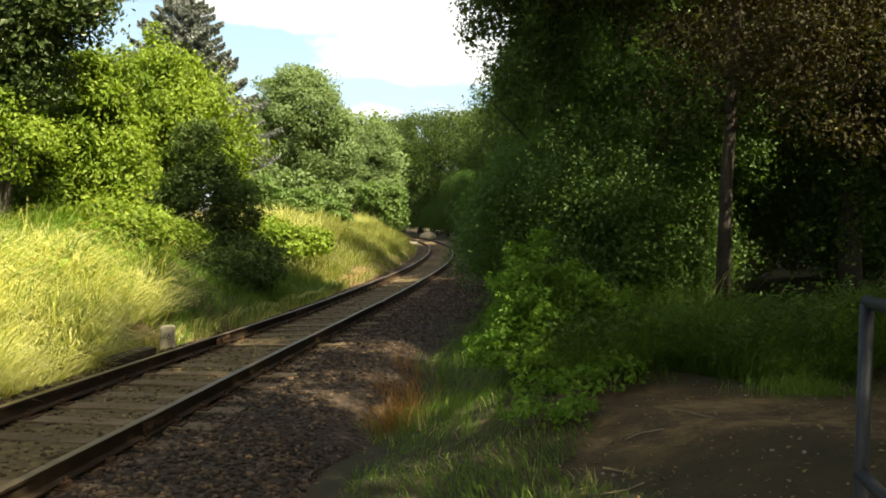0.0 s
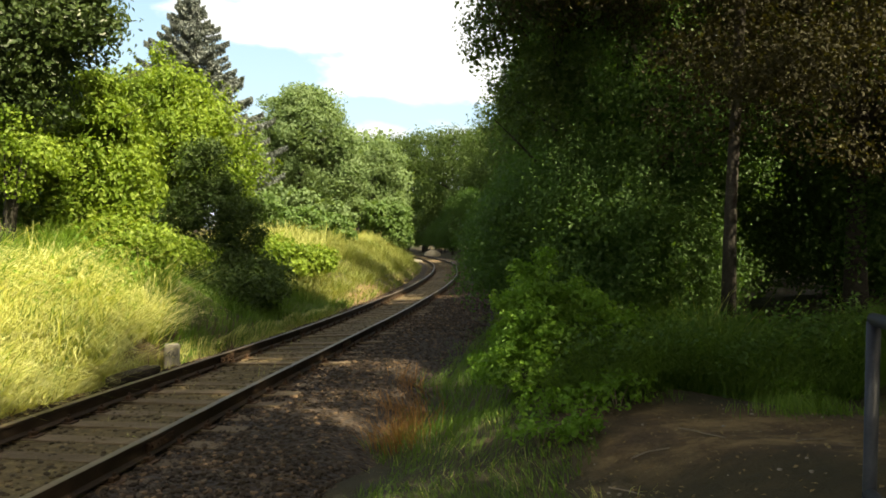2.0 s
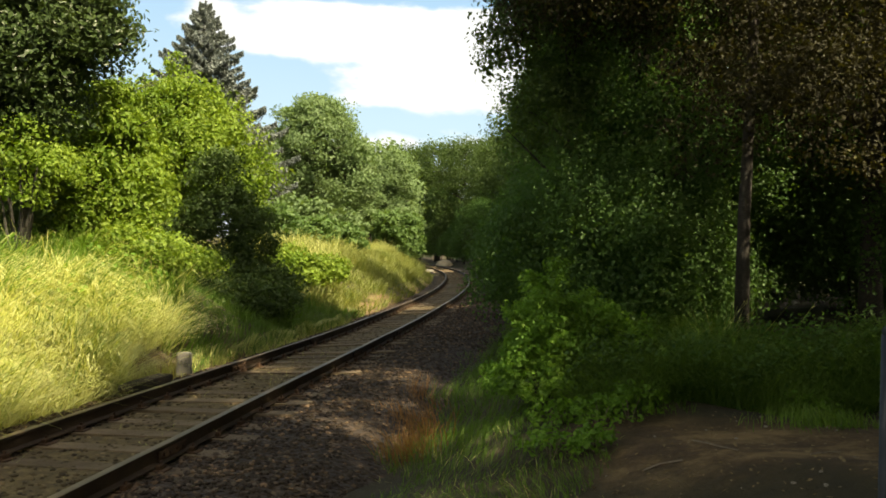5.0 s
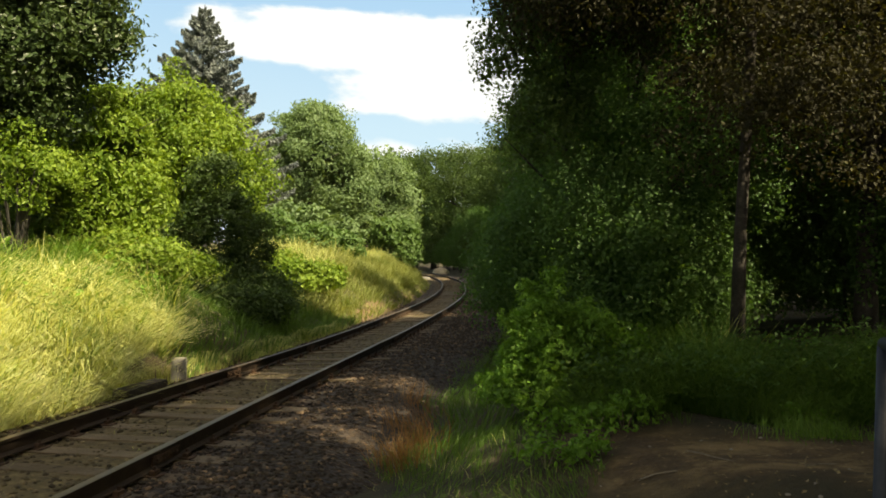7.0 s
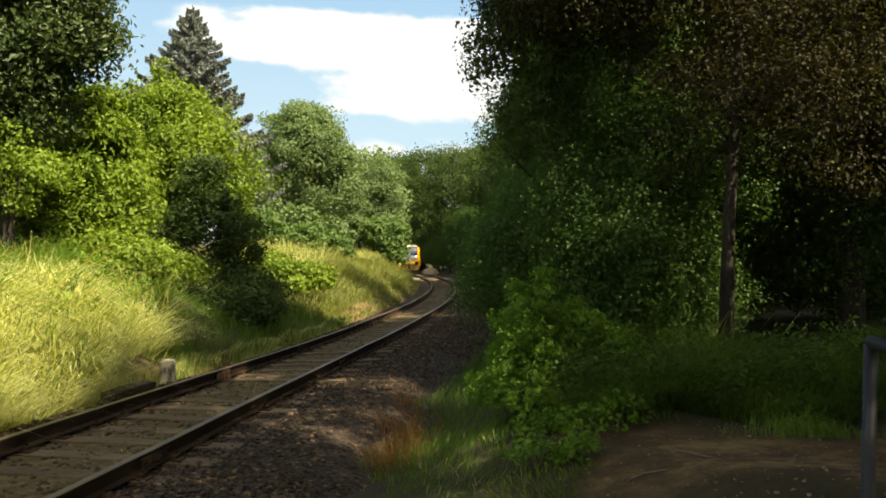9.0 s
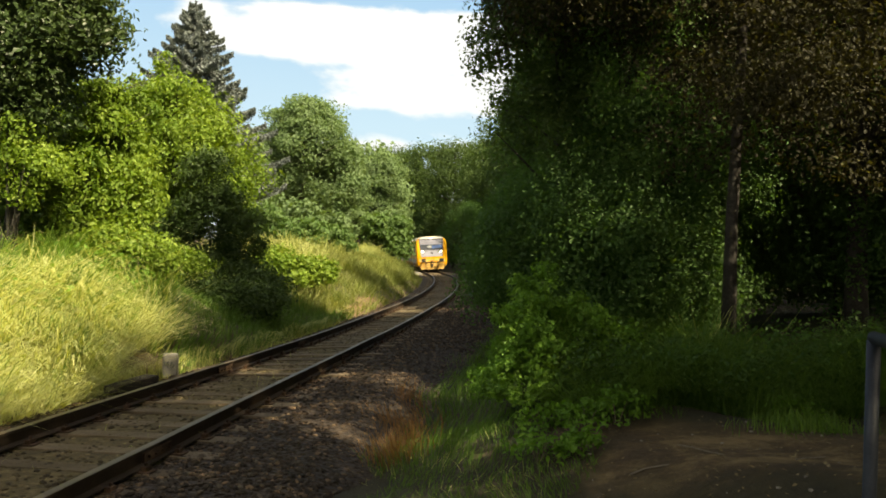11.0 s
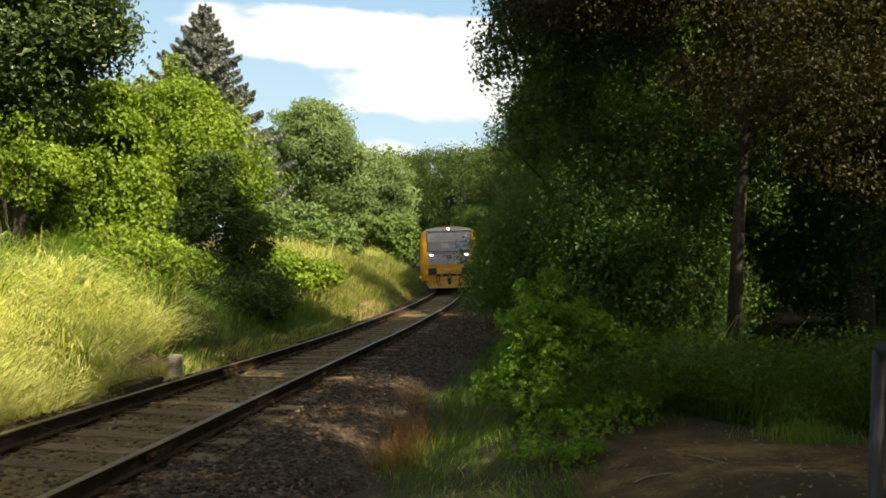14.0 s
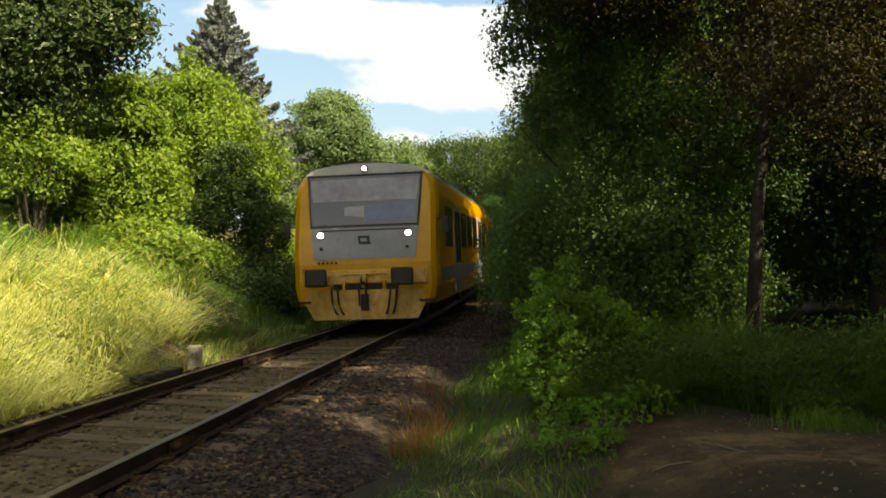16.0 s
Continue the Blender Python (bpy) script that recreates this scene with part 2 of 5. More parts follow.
def height(x, y):
    """The lie of the land, z over the top of the rails at 0."""
    x, y = np.asarray(x, float), np.asarray(y, float)
    d = x - line_x(y)
    right = np.interp(d, [0, 1.7, 2.7, 3.6, 4.5, 5.8, 9, 30, 90], [-0.42, -0.42, -0.34, -0.10, 0.18, 0.36, 0.6, 1.5, 4.0])
    left = np.interp(-d, [0, 1.55, 1.8, 2.6, 3.7, 6, 10, 30, 90], [-0.42, -0.42, -0.28, 0.28, 0.92, 1.35, 1.7, 3.0, 6.0])
    left = np.where(left > -0.28, -0.28 + (left + 0.28) * np.interp(y, [18.2, 20.8, 29, 37], [1, 0.22, 0.35, 1]), left)
    bumps = 0.06 * np.sin(1.7 * x + 0.6 * y) + 0.05 * np.sin(0.9 * y - 1.1 * x + 1.0) + 0.03 * np.sin(3.1 * x + 2.3 * y)
    far = np.clip((np.hypot(x, y) - 160) / 300, 0, 1)
    return np.where(d > 0, right, left) * (1 - far) + bumps * np.clip((np.abs(d) - 1.9) / 1.5, 0, 1)


# ================= ground sheet =================
def axis(near, far, fine, coarse):
    inner = list(np.arange(near[0], near[1] + 1e-6, fine))
    lo, hi = near
    step, out_lo, out_hi = fine, [], []
    while lo > -far or hi < far:
        step = min(step * 1.25, coarse)
        lo, hi = lo - step, hi + step
        out_lo.append(lo)
        out_hi.append(hi)
    return np.array(out_lo[::-1] + inner + out_hi)


def build_ground():
    gx, gy = axis((-11, 9), 2500, 0.16, 150), axis((2, 34), 2500, 0.2, 150)
    X, Y = np.meshgrid(gx, gy)
    Z = height(X, Y)
    nx, ny = len(gx), len(gy)
    verts = np.stack([X, Y, Z], -1).reshape(-1, 3)
    i = (np.arange(ny - 1)[:, None] * nx + np.arange(nx - 1)[None]).reshape(-1)
    faces = np.stack([i, i + 1, i + nx + 1, i + nx], 1)
    ob = mesh_object("ground", verts.tolist(), faces.tolist(), EARTH, None, "earth under grass and bare trodden soil beside the track", True)
    tagged(ob, category="ground", kind="structure")
    x, y = verts[:, 0], verts[:, 1]
    wob = 0.35 * np.sin(2.3 * x + 0.7) * np.sin(1.9 * y) + 0.2 * np.sin(5 * x - 3 * y)
    path = np.clip(1.5 - (np.abs(y - 6.6 + 0.25 * (x - 2.5)) + wob * 0.6) / 0.95, 0, 1) * np.clip((x - 1.0 + wob * 0.5) / 0.5, 0, 1)
    near = np.clip((4.6 - y + wob) / 0.6, 0, 1) * np.clip((x - 0.6) / 0.6, 0, 1) * 0.6
    d = x - line_x(y)
    edge = np.clip(1 - np.abs(d + 1.9) / 0.5 + wob * 0.4, 0, 1) * 0.6
    far_toe = np.clip(1 - np.abs(d + 2.1) / 0.8, 0, 1) * np.clip((y - 26) / 2, 0, 1) * np.clip((36 - y) / 3, 0, 1)
    at = ob.data.attributes.new("bare", "FLOAT", "POINT")
    at.data.foreach_set("value", np.clip(np.maximum.reduce([path, near, edge, far_toe]), 0, 1).astype(np.float32))
    return ob


build_ground()


# ================= track =================
def swept(profile, offset, ys, closed=True):
    """A profile (across, up) carried along the track at an offset from its centre."""
    verts, faces = [], []
    n = len(profile)
    for y in ys:
        x0 = float(line_x(y))
        dx = float(line_x(y + 0.3)) - float(line_x(y - 0.3))
        a = math.atan2(dx, 0.6)
        for px, pz in profile:
            o = offset + px
            verts.append((x0 + o * math.cos(a), y - o * math.sin(a), pz + (o + 0.4) * float(cant(y))))
    for i in range(len(ys) - 1):
        for k in range(n if closed else n - 1):
            a, b = i * n + k, i * n + (k + 1) % n
            faces.append((a, b, b + n, a + n))
    return verts, faces


def build_track():
    bed_profile = [(-2.1, -0.48), (-1.75, -0.25), (-1.4, -0.175), (-0.75, -0.20), (0, -0.20), (0.75, -0.20), (1.45, -0.175), (2.1, -0.22), (2.9, -0.44)]
    v, f = swept(bed_profile, 0, np.concatenate([np.arange(-12, 60, 0.5), np.arange(60, 280, 2.0)]), False)
    bed = mesh_object("ballast_bed", v, f, BALLAST, None, "dark crushed stone bed under the railway track", True)
    tagged(bed, category="ballast", kind="structure")
    v, f = swept([(-0.69, -0.196), (-0.35, -0.190), (0.0, -0.182), (0.35, -0.190), (0.69, -0.196)], 0, np.arange(-6, 60, 0.25), False)
    mesh_object("soil_infill", v, f, TRACK_SOIL, bed, "brown soil clogging the stones between the rails", True)
    track = tagged(new("railway_track"), "single track with rusty steel rails on wooden sleepers", "railway track")
    side = [(-0.062, -0.158), (-0.062, -0.146), (-0.012, -0.128), (-0.009, -0.040), (-0.035, -0.028), (-0.036, -0.006),
            (0.036, -0.006), (0.035, -0.028), (0.009, -0.040), (0.012, -0.128), (0.062, -0.146), (0.062, -0.158)]
    head = [(-0.036, -0.0065), (-0.034, -0.002), (-0.026, 0.0), (0.026, 0.0), (0.034, -0.002), (0.036, -0.0065)]
    ys = np.concatenate([np.arange(-12, 70, 0.5), np.arange(70, 280, 1.5)])
    for off in (-0.7525, 0.7525):
        v, f = swept(side, off, ys)
        rail = mesh_object("rail", v, f, RAIL_SIDE, track, "rust-brown steel rail with a polished head")
        v, f = swept(head, off, ys)
        mesh_object("rail_head", v, f, RAIL_TOP, rail)
    rng = random.Random(4)
    # sleepers: worn wooden blocks in a few shapes, shared
    shapes = []
    for k in range(5):
        bm = block((2.5, 0.25, 0.15), (0, 0, 0), 0.014)
        bmesh.ops.subdivide_edges(bm, edges=[e for e in bm.edges if abs(e.verts[0].co.x - e.verts[1].co.x) > 1.5], cuts=7)
        for vert in bm.verts:
            vert.co += Vector((rng.uniform(-0.006, 0.006), rng.uniform(-0.008, 0.008), rng.uniform(-0.006, 0.006)))
        me = bpy.data.meshes.new("sleeper")
        bm.to_mesh(me)
        bm.free()
        me.materials.append(WOOD)
        shapes.append(me)
    plate = joined([block((0.34, 0.16, 0.014), (0, 0, 0.007), 0.003), block((0.05, 0.11, 0.05), (0.10, 0, 0.03), 0.008), block((0.05, 0.11, 0.05), (-0.10, 0, 0.03), 0.008),
                    tube([(0.10, 0, 0.05), (0.10, 0, 0.085)], 0.016, 6), tube([(-0.10, 0, 0.05), (-0.10, 0, 0.085)], 0.016, 6)])
    plate_me = bpy.data.meshes.new("rail_chair")
    plate.to_mesh(plate_me)
    plate.free()
    plate_me.materials.append(IRON)
    s = -6.0
    while s < 118:
        x, y, a = on_line(s)
        ob = new("sleeper", shapes[rng.randrange(5)])
        ob.parent = track
        ob.matrix_basis = Matrix.Translation((x, y, -0.236 + 0.4 * float(cant(y)) + rng.uniform(-0.03, 0.0))) @ Matrix.Rotation(a - math.pi / 2 + rng.uniform(-0.02, 0.02), 4, "Z") @ Matrix.Rotation(-math.atan(float(cant(y))), 4, "Y")
        if s < 60:
            for off in (-0.7525, 0.7525):
                c = new("rail_chair", plate_me)
                c.parent = ob
                c.matrix_basis = Matrix.Translation((off, 0, 0.074))
        s += 0.65 + rng.uniform(-0.03, 0.03)
    # bolted joints of the rails
    for s, off in ((15.05, 0.7525), (18.9, 0.7525), (13.4, -0.7525), (17.5, -0.7525), (8.0, 0.7525)):
        x, y, a = on_line(s)
        bars = [block((0.022, 0.56, 0.085), (sx, 0, -0.085), 0.006) for sx in (-0.028, 0.028)]
        bars += [tube([(-0.06, b, -0.085), (0.06, b, -0.085)], 0.014, 6) for b in (-0.2, -0.07, 0.07, 0.2)]
        ob = part("joint_bar", joined(bars), IRON, track, "rusty bolted rail joint")
        ob.matrix_basis = Matrix.Translation((x, y, 0.4 * float(cant(y)))) @ Matrix.Rotation(a - math.pi / 2, 4, "Z") @ Matrix.Rotation(-math.atan(float(cant(y))), 4, "Y") @ Matrix.Translation((off, 0, 0))
    return bed


BED = build_track()


def stone_mesh(k):
    rng = random.Random(90 + k)
    bm = bmesh.new()
    bmesh.ops.create_icosphere(bm, subdivisions=1, radius=1.0)
    sc = (rng.uniform(0.8, 1.3), rng.uniform(0.6, 1.0), rng.uniform(0.45, 0.75))
    for v in bm.verts:
        v.co *= rng.uniform(0.72, 1.12)
        v.co = Vector((v.co.x * sc[0], v.co.y * sc[1], v.co.z * sc[2]))
    me = bpy.data.meshes.new("ballast_stone")
    bm.to_mesh(me)
    bm.free()
    me.materials.append(STONE)
    return me


def bed_z(d):
    return np.interp(d, [-2.1, -1.75, -1.4, -0.75, 0, 0.75, 1.45, 2.1, 2.9], [-0.48, -0.25, -0.175, -0.20, -0.19, -0.20, -0.175, -0.22, -0.44])


def build_stones():
    shapes = [stone_mesh(k) for k in range(8)]
    rng = random.Random(12)
    for i in range(300):
        y = rng.uniform(5.2, 8.6)
        d = rng.uniform(0.9, 2.75)
        ob = new("ballast_stone", shapes[i % 8])
        ob.parent = BED
        r = rng.uniform(0.022, 0.045)
        ob.matrix_basis = Matrix.LocRotScale((float(line_x(y)) + d, y, float(bed_z(d)) + r * 0.3), Euler((rng.uniform(-.5, .5), rng.uniform(-.5, .5), rng.uniform(0, 6.28))), (r, r, r))
    # the rest of the loose stones, too many to count
    base = []
    for me in shapes:
        base.append((np.array([v.co[:] for v in me.vertices]), np.array([p.vertices[:] for p in me.polygons])))
    g = np.random.default_rng(5)
    verts = []
    n = 24000
    y = 4.5 + 34 * g.random(n) ** 1.7
    d = np.where(g.random(n) < 0.55, g.uniform(0.85, 2.85, n), g.uniform(-2.3, 0.85, n))
    keep = (np.abs(d) > 0.66) | (g.random(n) < 0.6)
    y, d = y[keep], d[keep]
    n = len(y)
    x, z = line_x(y) + d, bed_z(d) + (d + 0.4) * cant(y)
    r = g.uniform(0.018, 0.042, n)
    ang = g.uniform(0, 6.28, n)
    for i in range(n):
        bv = base[i % 8][0]
        c, s = math.cos(ang[i]), math.sin(ang[i])
        p = bv * r[i]
        verts.append(np.stack([p[:, 0] * c - p[:, 1] * s + x[i], p[:, 0] * s + p[:, 1] * c + y[i], p[:, 2] + z[i] + r[i] * 0.2], 1))
    between_rails = np.abs(d) < 0.66
    tones = (("loose_stones", ~between_rails, (0.016, 0.010, 0.006), (0.040, 0.026, 0.015), (0.15, 0.098, 0.060)),
             ("dusty_stones", between_rails, (0.030, 0.021, 0.010), (0.072, 0.053, 0.026), (0.19, 0.145, 0.080)))
    for name, mask, dark, mid, light in tones:
        m = surface(name, dark, mid, light, 9, 90, 0.9, bump=0.4)
        nt = m.node_tree
        geo = nt.nodes.new("ShaderNodeNewGeometry")
        tone = ramp(nt, geo.outputs["Random Per Island"], (0.0, dark), (0.72, mid), (1.0, light))
        nt.links.new(tone, nt.nodes["Principled BSDF"].inputs["Base Color"])
        vs, fs, off = [], [], 0
        for i in np.nonzero(mask)[0]:
            vs.append(verts[i])
            fs.append(base[i % 8][1] + off)
            off += len(verts[i])
        tagged(mesh_object(name, np.concatenate(vs).tolist(), np.concatenate(fs).tolist(), m, BED), kind="stuff")


# ================= plants =================
def leaves_at(p, size, g, up=0.5, droop=0.0, fine=False, facing=None):
    """Folded leaf blades at the points p, turned roughly the way they face; returns verts and faces."""
    n = len(p)
    nrm = g.normal(size=(n, 3))
    if facing is None:
        nrm[:, 2] = np.abs(nrm[:, 2]) + up
    else:
        nrm = nrm * 0.85 + facing
        nrm[:, 2] += up * 0.7
    nrm /= np.linalg.norm(nrm, axis=1, keepdims=True)
    t = g.normal(size=(n, 3))
    t[:, 2] -= droop
    t -= nrm * (t * nrm).sum(1, keepdims=True)
    t /= np.linalg.norm(t, axis=1, keepdims=True)
    b = np.cross(nrm, t)
    s = (size * g.uniform(0.55, 1.35, n))[:, None]
    w = g.uniform(0.22, 0.36, n)[:, None]
    a = p - t * s * 0.5
    i = np.arange(n)[:, None]
    if fine:
        fold, curl = nrm * s * 0.10, nrm * s * -0.10
        v = np.stack([a, a + t * s * 0.28 + b * s * w * 0.9 + fold, a + t * s * 0.62 + b * s * w * 0.75 + fold * 0.7, a + t * s + curl,
                      a + t * s * 0.62 - b * s * w * 0.75 + fold * 0.7, a + t * s * 0.28 - b * s * w * 0.9 + fold], 1).reshape(-1, 3)
        i = i * 6
        return v, np.concatenate([i + [0, 1, 2], i + [0, 2, 3], i + [0, 3, 4], i + [0, 4, 5]], 0)
    v = np.stack([a, a + t * s * 0.45 + b * s * w + nrm * s * 0.10, a + t * s, a + t * s * 0.45 - b * s * w + nrm * s * 0.10], 1).reshape(-1, 3)
    i = i * 4
    return v, np.concatenate([i + [0, 1, 2], i + [0, 2, 3]], 0)


def cloud_points(blobs, g, clumps, per, spread):
    """Points in uneven clumps over ellipsoids (x, y, z, rx, ry, rz)."""
    vol = np.array([(b[3] * b[4] * b[5]) ** 0.75 for b in blobs])
    pick = g.choice(len(blobs), size=clumps, p=vol / vol.sum())
    B = np.array(blobs)[pick]
    u = g.normal(size=(clumps, 3))
    u /= np.linalg.norm(u, axis=1, keepdims=True)
    u[:, 2] = np.where(u[:, 2] < -0.55, -u[:, 2], u[:, 2])
    rad = (0.42 + 0.58 * g.random(clumps) ** 0.45) * g.uniform(0.85, 1.12, clumps)
    c = B[:, :3] + u * B[:, 3:] * rad[:, None]
    # every clump is a flattened lobe, leaves lying thickest on its skin
    sp = spread * g.uniform(0.6, 1.5, clumps)
    q = g.normal(size=(clumps * per, 3))
    q /= np.linalg.norm(q, axis=1, keepdims=True)
    r = (0.35 + 0.95 * g.random(clumps * per) ** 0.7) * np.repeat(sp, per) * 1.3
    p = np.repeat(c, per, 0) + q * r[:, None] * np.array([1, 1, 0.75])
    return p, q * 0.9 + np.repeat(u, per, 0) * 0.5


def foliage(name, blobs, material, parent, leaf, clumps, per, spread, seed, up=0.5, droop=0.0, label="", fine=False):
    g = np.random.default_rng(seed)
    p, facing = cloud_points(blobs, g, clumps, per, spread)
    v, f = leaves_at(p, leaf, g, up, droop, fine, facing)
    ob = mesh_object(name, v.tolist(), f.tolist(), material, parent, label)
    tagged(ob, kind="stuff")
    return ob


def trunk_with_limbs(parent, top, radius, lean, limbs, seed):
    rng = random.Random(seed)
    pts = [(0, 0, -0.25)]
    for k in range(1, 9):
        h = top * k / 8
        pts.append((lean[0] * h + rng.uniform(-0.05, 0.05), lean[1] * h + rng.uniform(-0.05, 0.05), h))
    rad = [radius * (1.25 if k == 0 else 1.0 - 0.85 * k / 8) for k in range(9)]
    bits = [tube(pts, rad, 9)]
    for _ in range(limbs):
        k = rng.randint(3, 7)
        a, ln = rng.uniform(0, 6.28), top * rng.uniform(0.15, 0.32)
        p0 = Vector(pts[k])
        p1 = p0 + Vector((math.cos(a) * ln * 0.5, math.sin(a) * ln * 0.5, ln * 0.35))
        p2 = p1 + Vector((math.cos(a + 0.3) * ln * 0.5, math.sin(a + 0.3) * ln * 0.5, ln * 0.22))
        bits.append(tube([p0, p1, p2], [rad[k] * 0.55, rad[k] * 0.35, rad[k] * 0.1], 6))
    part("trunk", joined(bits), BARK, parent, "", True)


def broadleaf(at, top, radius, blobs, material, leaf, clumps, per, spread, seed, label, lean=(0, 0), limbs=7, name="tree", up=0.5, droop=0.0, fine=False):
    x, y = at
    ob = tagged(new(name), label, name.replace("_", " "))
    ob.location = (x, y, float(height(x, y)))
    trunk_with_limbs(ob, top, radius, lean, limbs, seed)
    foliage("crown", blobs, material, ob, leaf, clumps, per, spread, seed, up, droop, "", fine)
    return ob


def shrub(at, blobs, material, leaf, clumps, per, spread, seed, label, up=0.5, droop=0.0, fine=False):
    x, y = at
    ob = tagged(new("shrub"), label, "shrub")
    ob.location = (x, y, float(height(x, y)))
    rng = random.Random(seed)
    top = max(b[2] + b[5] * 0.4 for b in blobs)
    for _ in range(6):
        b = blobs[rng.randrange(len(blobs))]
        e = Vector((b[0] + rng.uniform(-.4, .4) * b[3], b[1] + rng.uniform(-.4, .4) * b[4], b[2] + 0.3 * b[5]))
        part("stem", tube([(rng.uniform(-.1, .1), rng.uniform(-.1, .1), -0.2), e * 0.5 + Vector((0, 0, 0.1 * top)), e], [0.03, 0.02, 0.007], 5), BARK, ob)
    foliage("leaves", blobs, material, ob, leaf, clumps, per, spread, seed, up, droop, "", fine)
    return ob


def spruce(at, tall, wide, seed, label):
    x, y = at
    ob = tagged(new("spruce"), label, "spruce")
    ob.location = (x, y, float(height(x, y)))
    part("trunk", tube([(0, 0, -0.3), (0, 0, tall * 0.5), (0, 0, tall)], [0.22, 0.12, 0.015], 8), BARK, ob, "", True)
    rng, g = random.Random(seed), np.random.default_rng(seed)
    pts, dirs = [], []
    z = 3.0
    while z < tall - 0.15:
        f = 1 - z / tall
        n = 6 + int(6 * f)
        for k in range(n):
            a = 6.283 * k / n + rng.uniform(-.35, .35)
            ln = wide * (f ** 0.85) * rng.uniform(0.72, 1.12) + 0.12
            m = max(60, int(ln * 420))
            u = np.sqrt(g.random(m))
            side = g.normal(size=m) * 0.24 * ln * (1.05 - u)
            r = u * ln
            zz = z + 0.22 * ln * u ** 2.2 - 0.42 * ln * u * (1 - 0.55 * u) - np.abs(side) * 0.35 - g.random(m) * 0.22
            pts.append(np.stack([r * math.cos(a) - side * math.sin(a), r * math.sin(a) + side * math.cos(a), zz], 1))
        z += 0.28 + 0.17 * f
    p = np.concatenate(pts)
    v, f = leaves_at(p, 0.12, g, 0.25, 0.5)
    tagged(mesh_object("crown", v.tolist(), f.tolist(), NEEDLE, ob), kind="stuff")
    return ob


def blades(name, x, y, tall, width, material, seed, label, lean=0.45, wind=(0.2, 0.0), category="grass"):
    """Bent grass blades rooted in the ground at x, y."""
    g = np.random.default_rng(seed)
    n = len(x)
    z = height(x, y)
    h = tall * g.uniform(0.55, 1.25, n)
    a = g.uniform(0, 6.283, n)
    bend = lean * g.uniform(0.2, 1.6, n) * h
    swirl = 2.2 * np.sin(0.9 * x + 0.7 * y) + 1.6 * np.sin(1.9 * y - 1.3 * x)
    tuft = 1.0 + 0.22 * np.sin(2.6 * x + 1.1 * np.sin(1.7 * y)) + 0.18 * np.sin(3.3 * y + 0.9 * x)
    h = h * tuft
    flop = (g.random(n) < 0.22) * g.uniform(0.3, 0.9, n)
    bx = np.cos(a) * bend + (wind[0] + 0.28 * np.cos(swirl) + flop * np.cos(swirl + 0.6)) * h
    by = np.sin(a) * bend + (wind[1] + 0.28 * np.sin(swirl) + flop * np.sin(swirl + 0.6)) * h
    bend = np.hypot(bx, by)
    sx, sy = -np.sin(a) * width * 0.5, np.cos(a) * width * 0.5
    rows = []
    for u, w, e in ((0.0, 1.0, 0.0), (0.45, 0.85, 0.25), (0.8, 0.55, 0.68)):
        px, py, pz = x + bx * e, y + by * e, z - 0.03 + h * u * (1 - 0.12 * e)
        rows += [np.stack([px - sx * w, py - sy * w, pz], 1), np.stack([px + sx * w, py + sy * w, pz], 1)]
    rows.append(np.stack([x + bx, y + by, z + h * (0.97 - 0.42 * np.minimum(1, bend / h) ** 1.5)], 1))
    v = np.stack(rows, 1).reshape(-1, 3)
    i = np.arange(n)[:, None] * 7
    f = np.concatenate([i + [0, 1, 3], i + [0, 3, 2], i + [2, 3, 5], i + [2, 5, 4], i + [4, 5, 6]], 0)
    ob = mesh_object(name, v.tolist(), f.tolist(), material, None, label)
    return tagged(ob, category=category, kind="stuff")


def scatter(n, y0, y1, d0, d1, seed, clump=0.0, power=1.0):
    g = np.random.default_rng(seed)
    y = y0 + (y1 - y0) * g.random(n) ** power
    d = g.uniform(d0, d1, n)
    x = line_x(y) + d
    if clump:
        keep = np.sin(2.1 * x + 1.3 * np.sin(0.9 * y)) + np.sin(1.7 * y + 0.8 * np.sin(1.3 * x)) + g.normal(0, 0.6, n) > clump
        x, y = x[keep], y[keep]
    return x, y


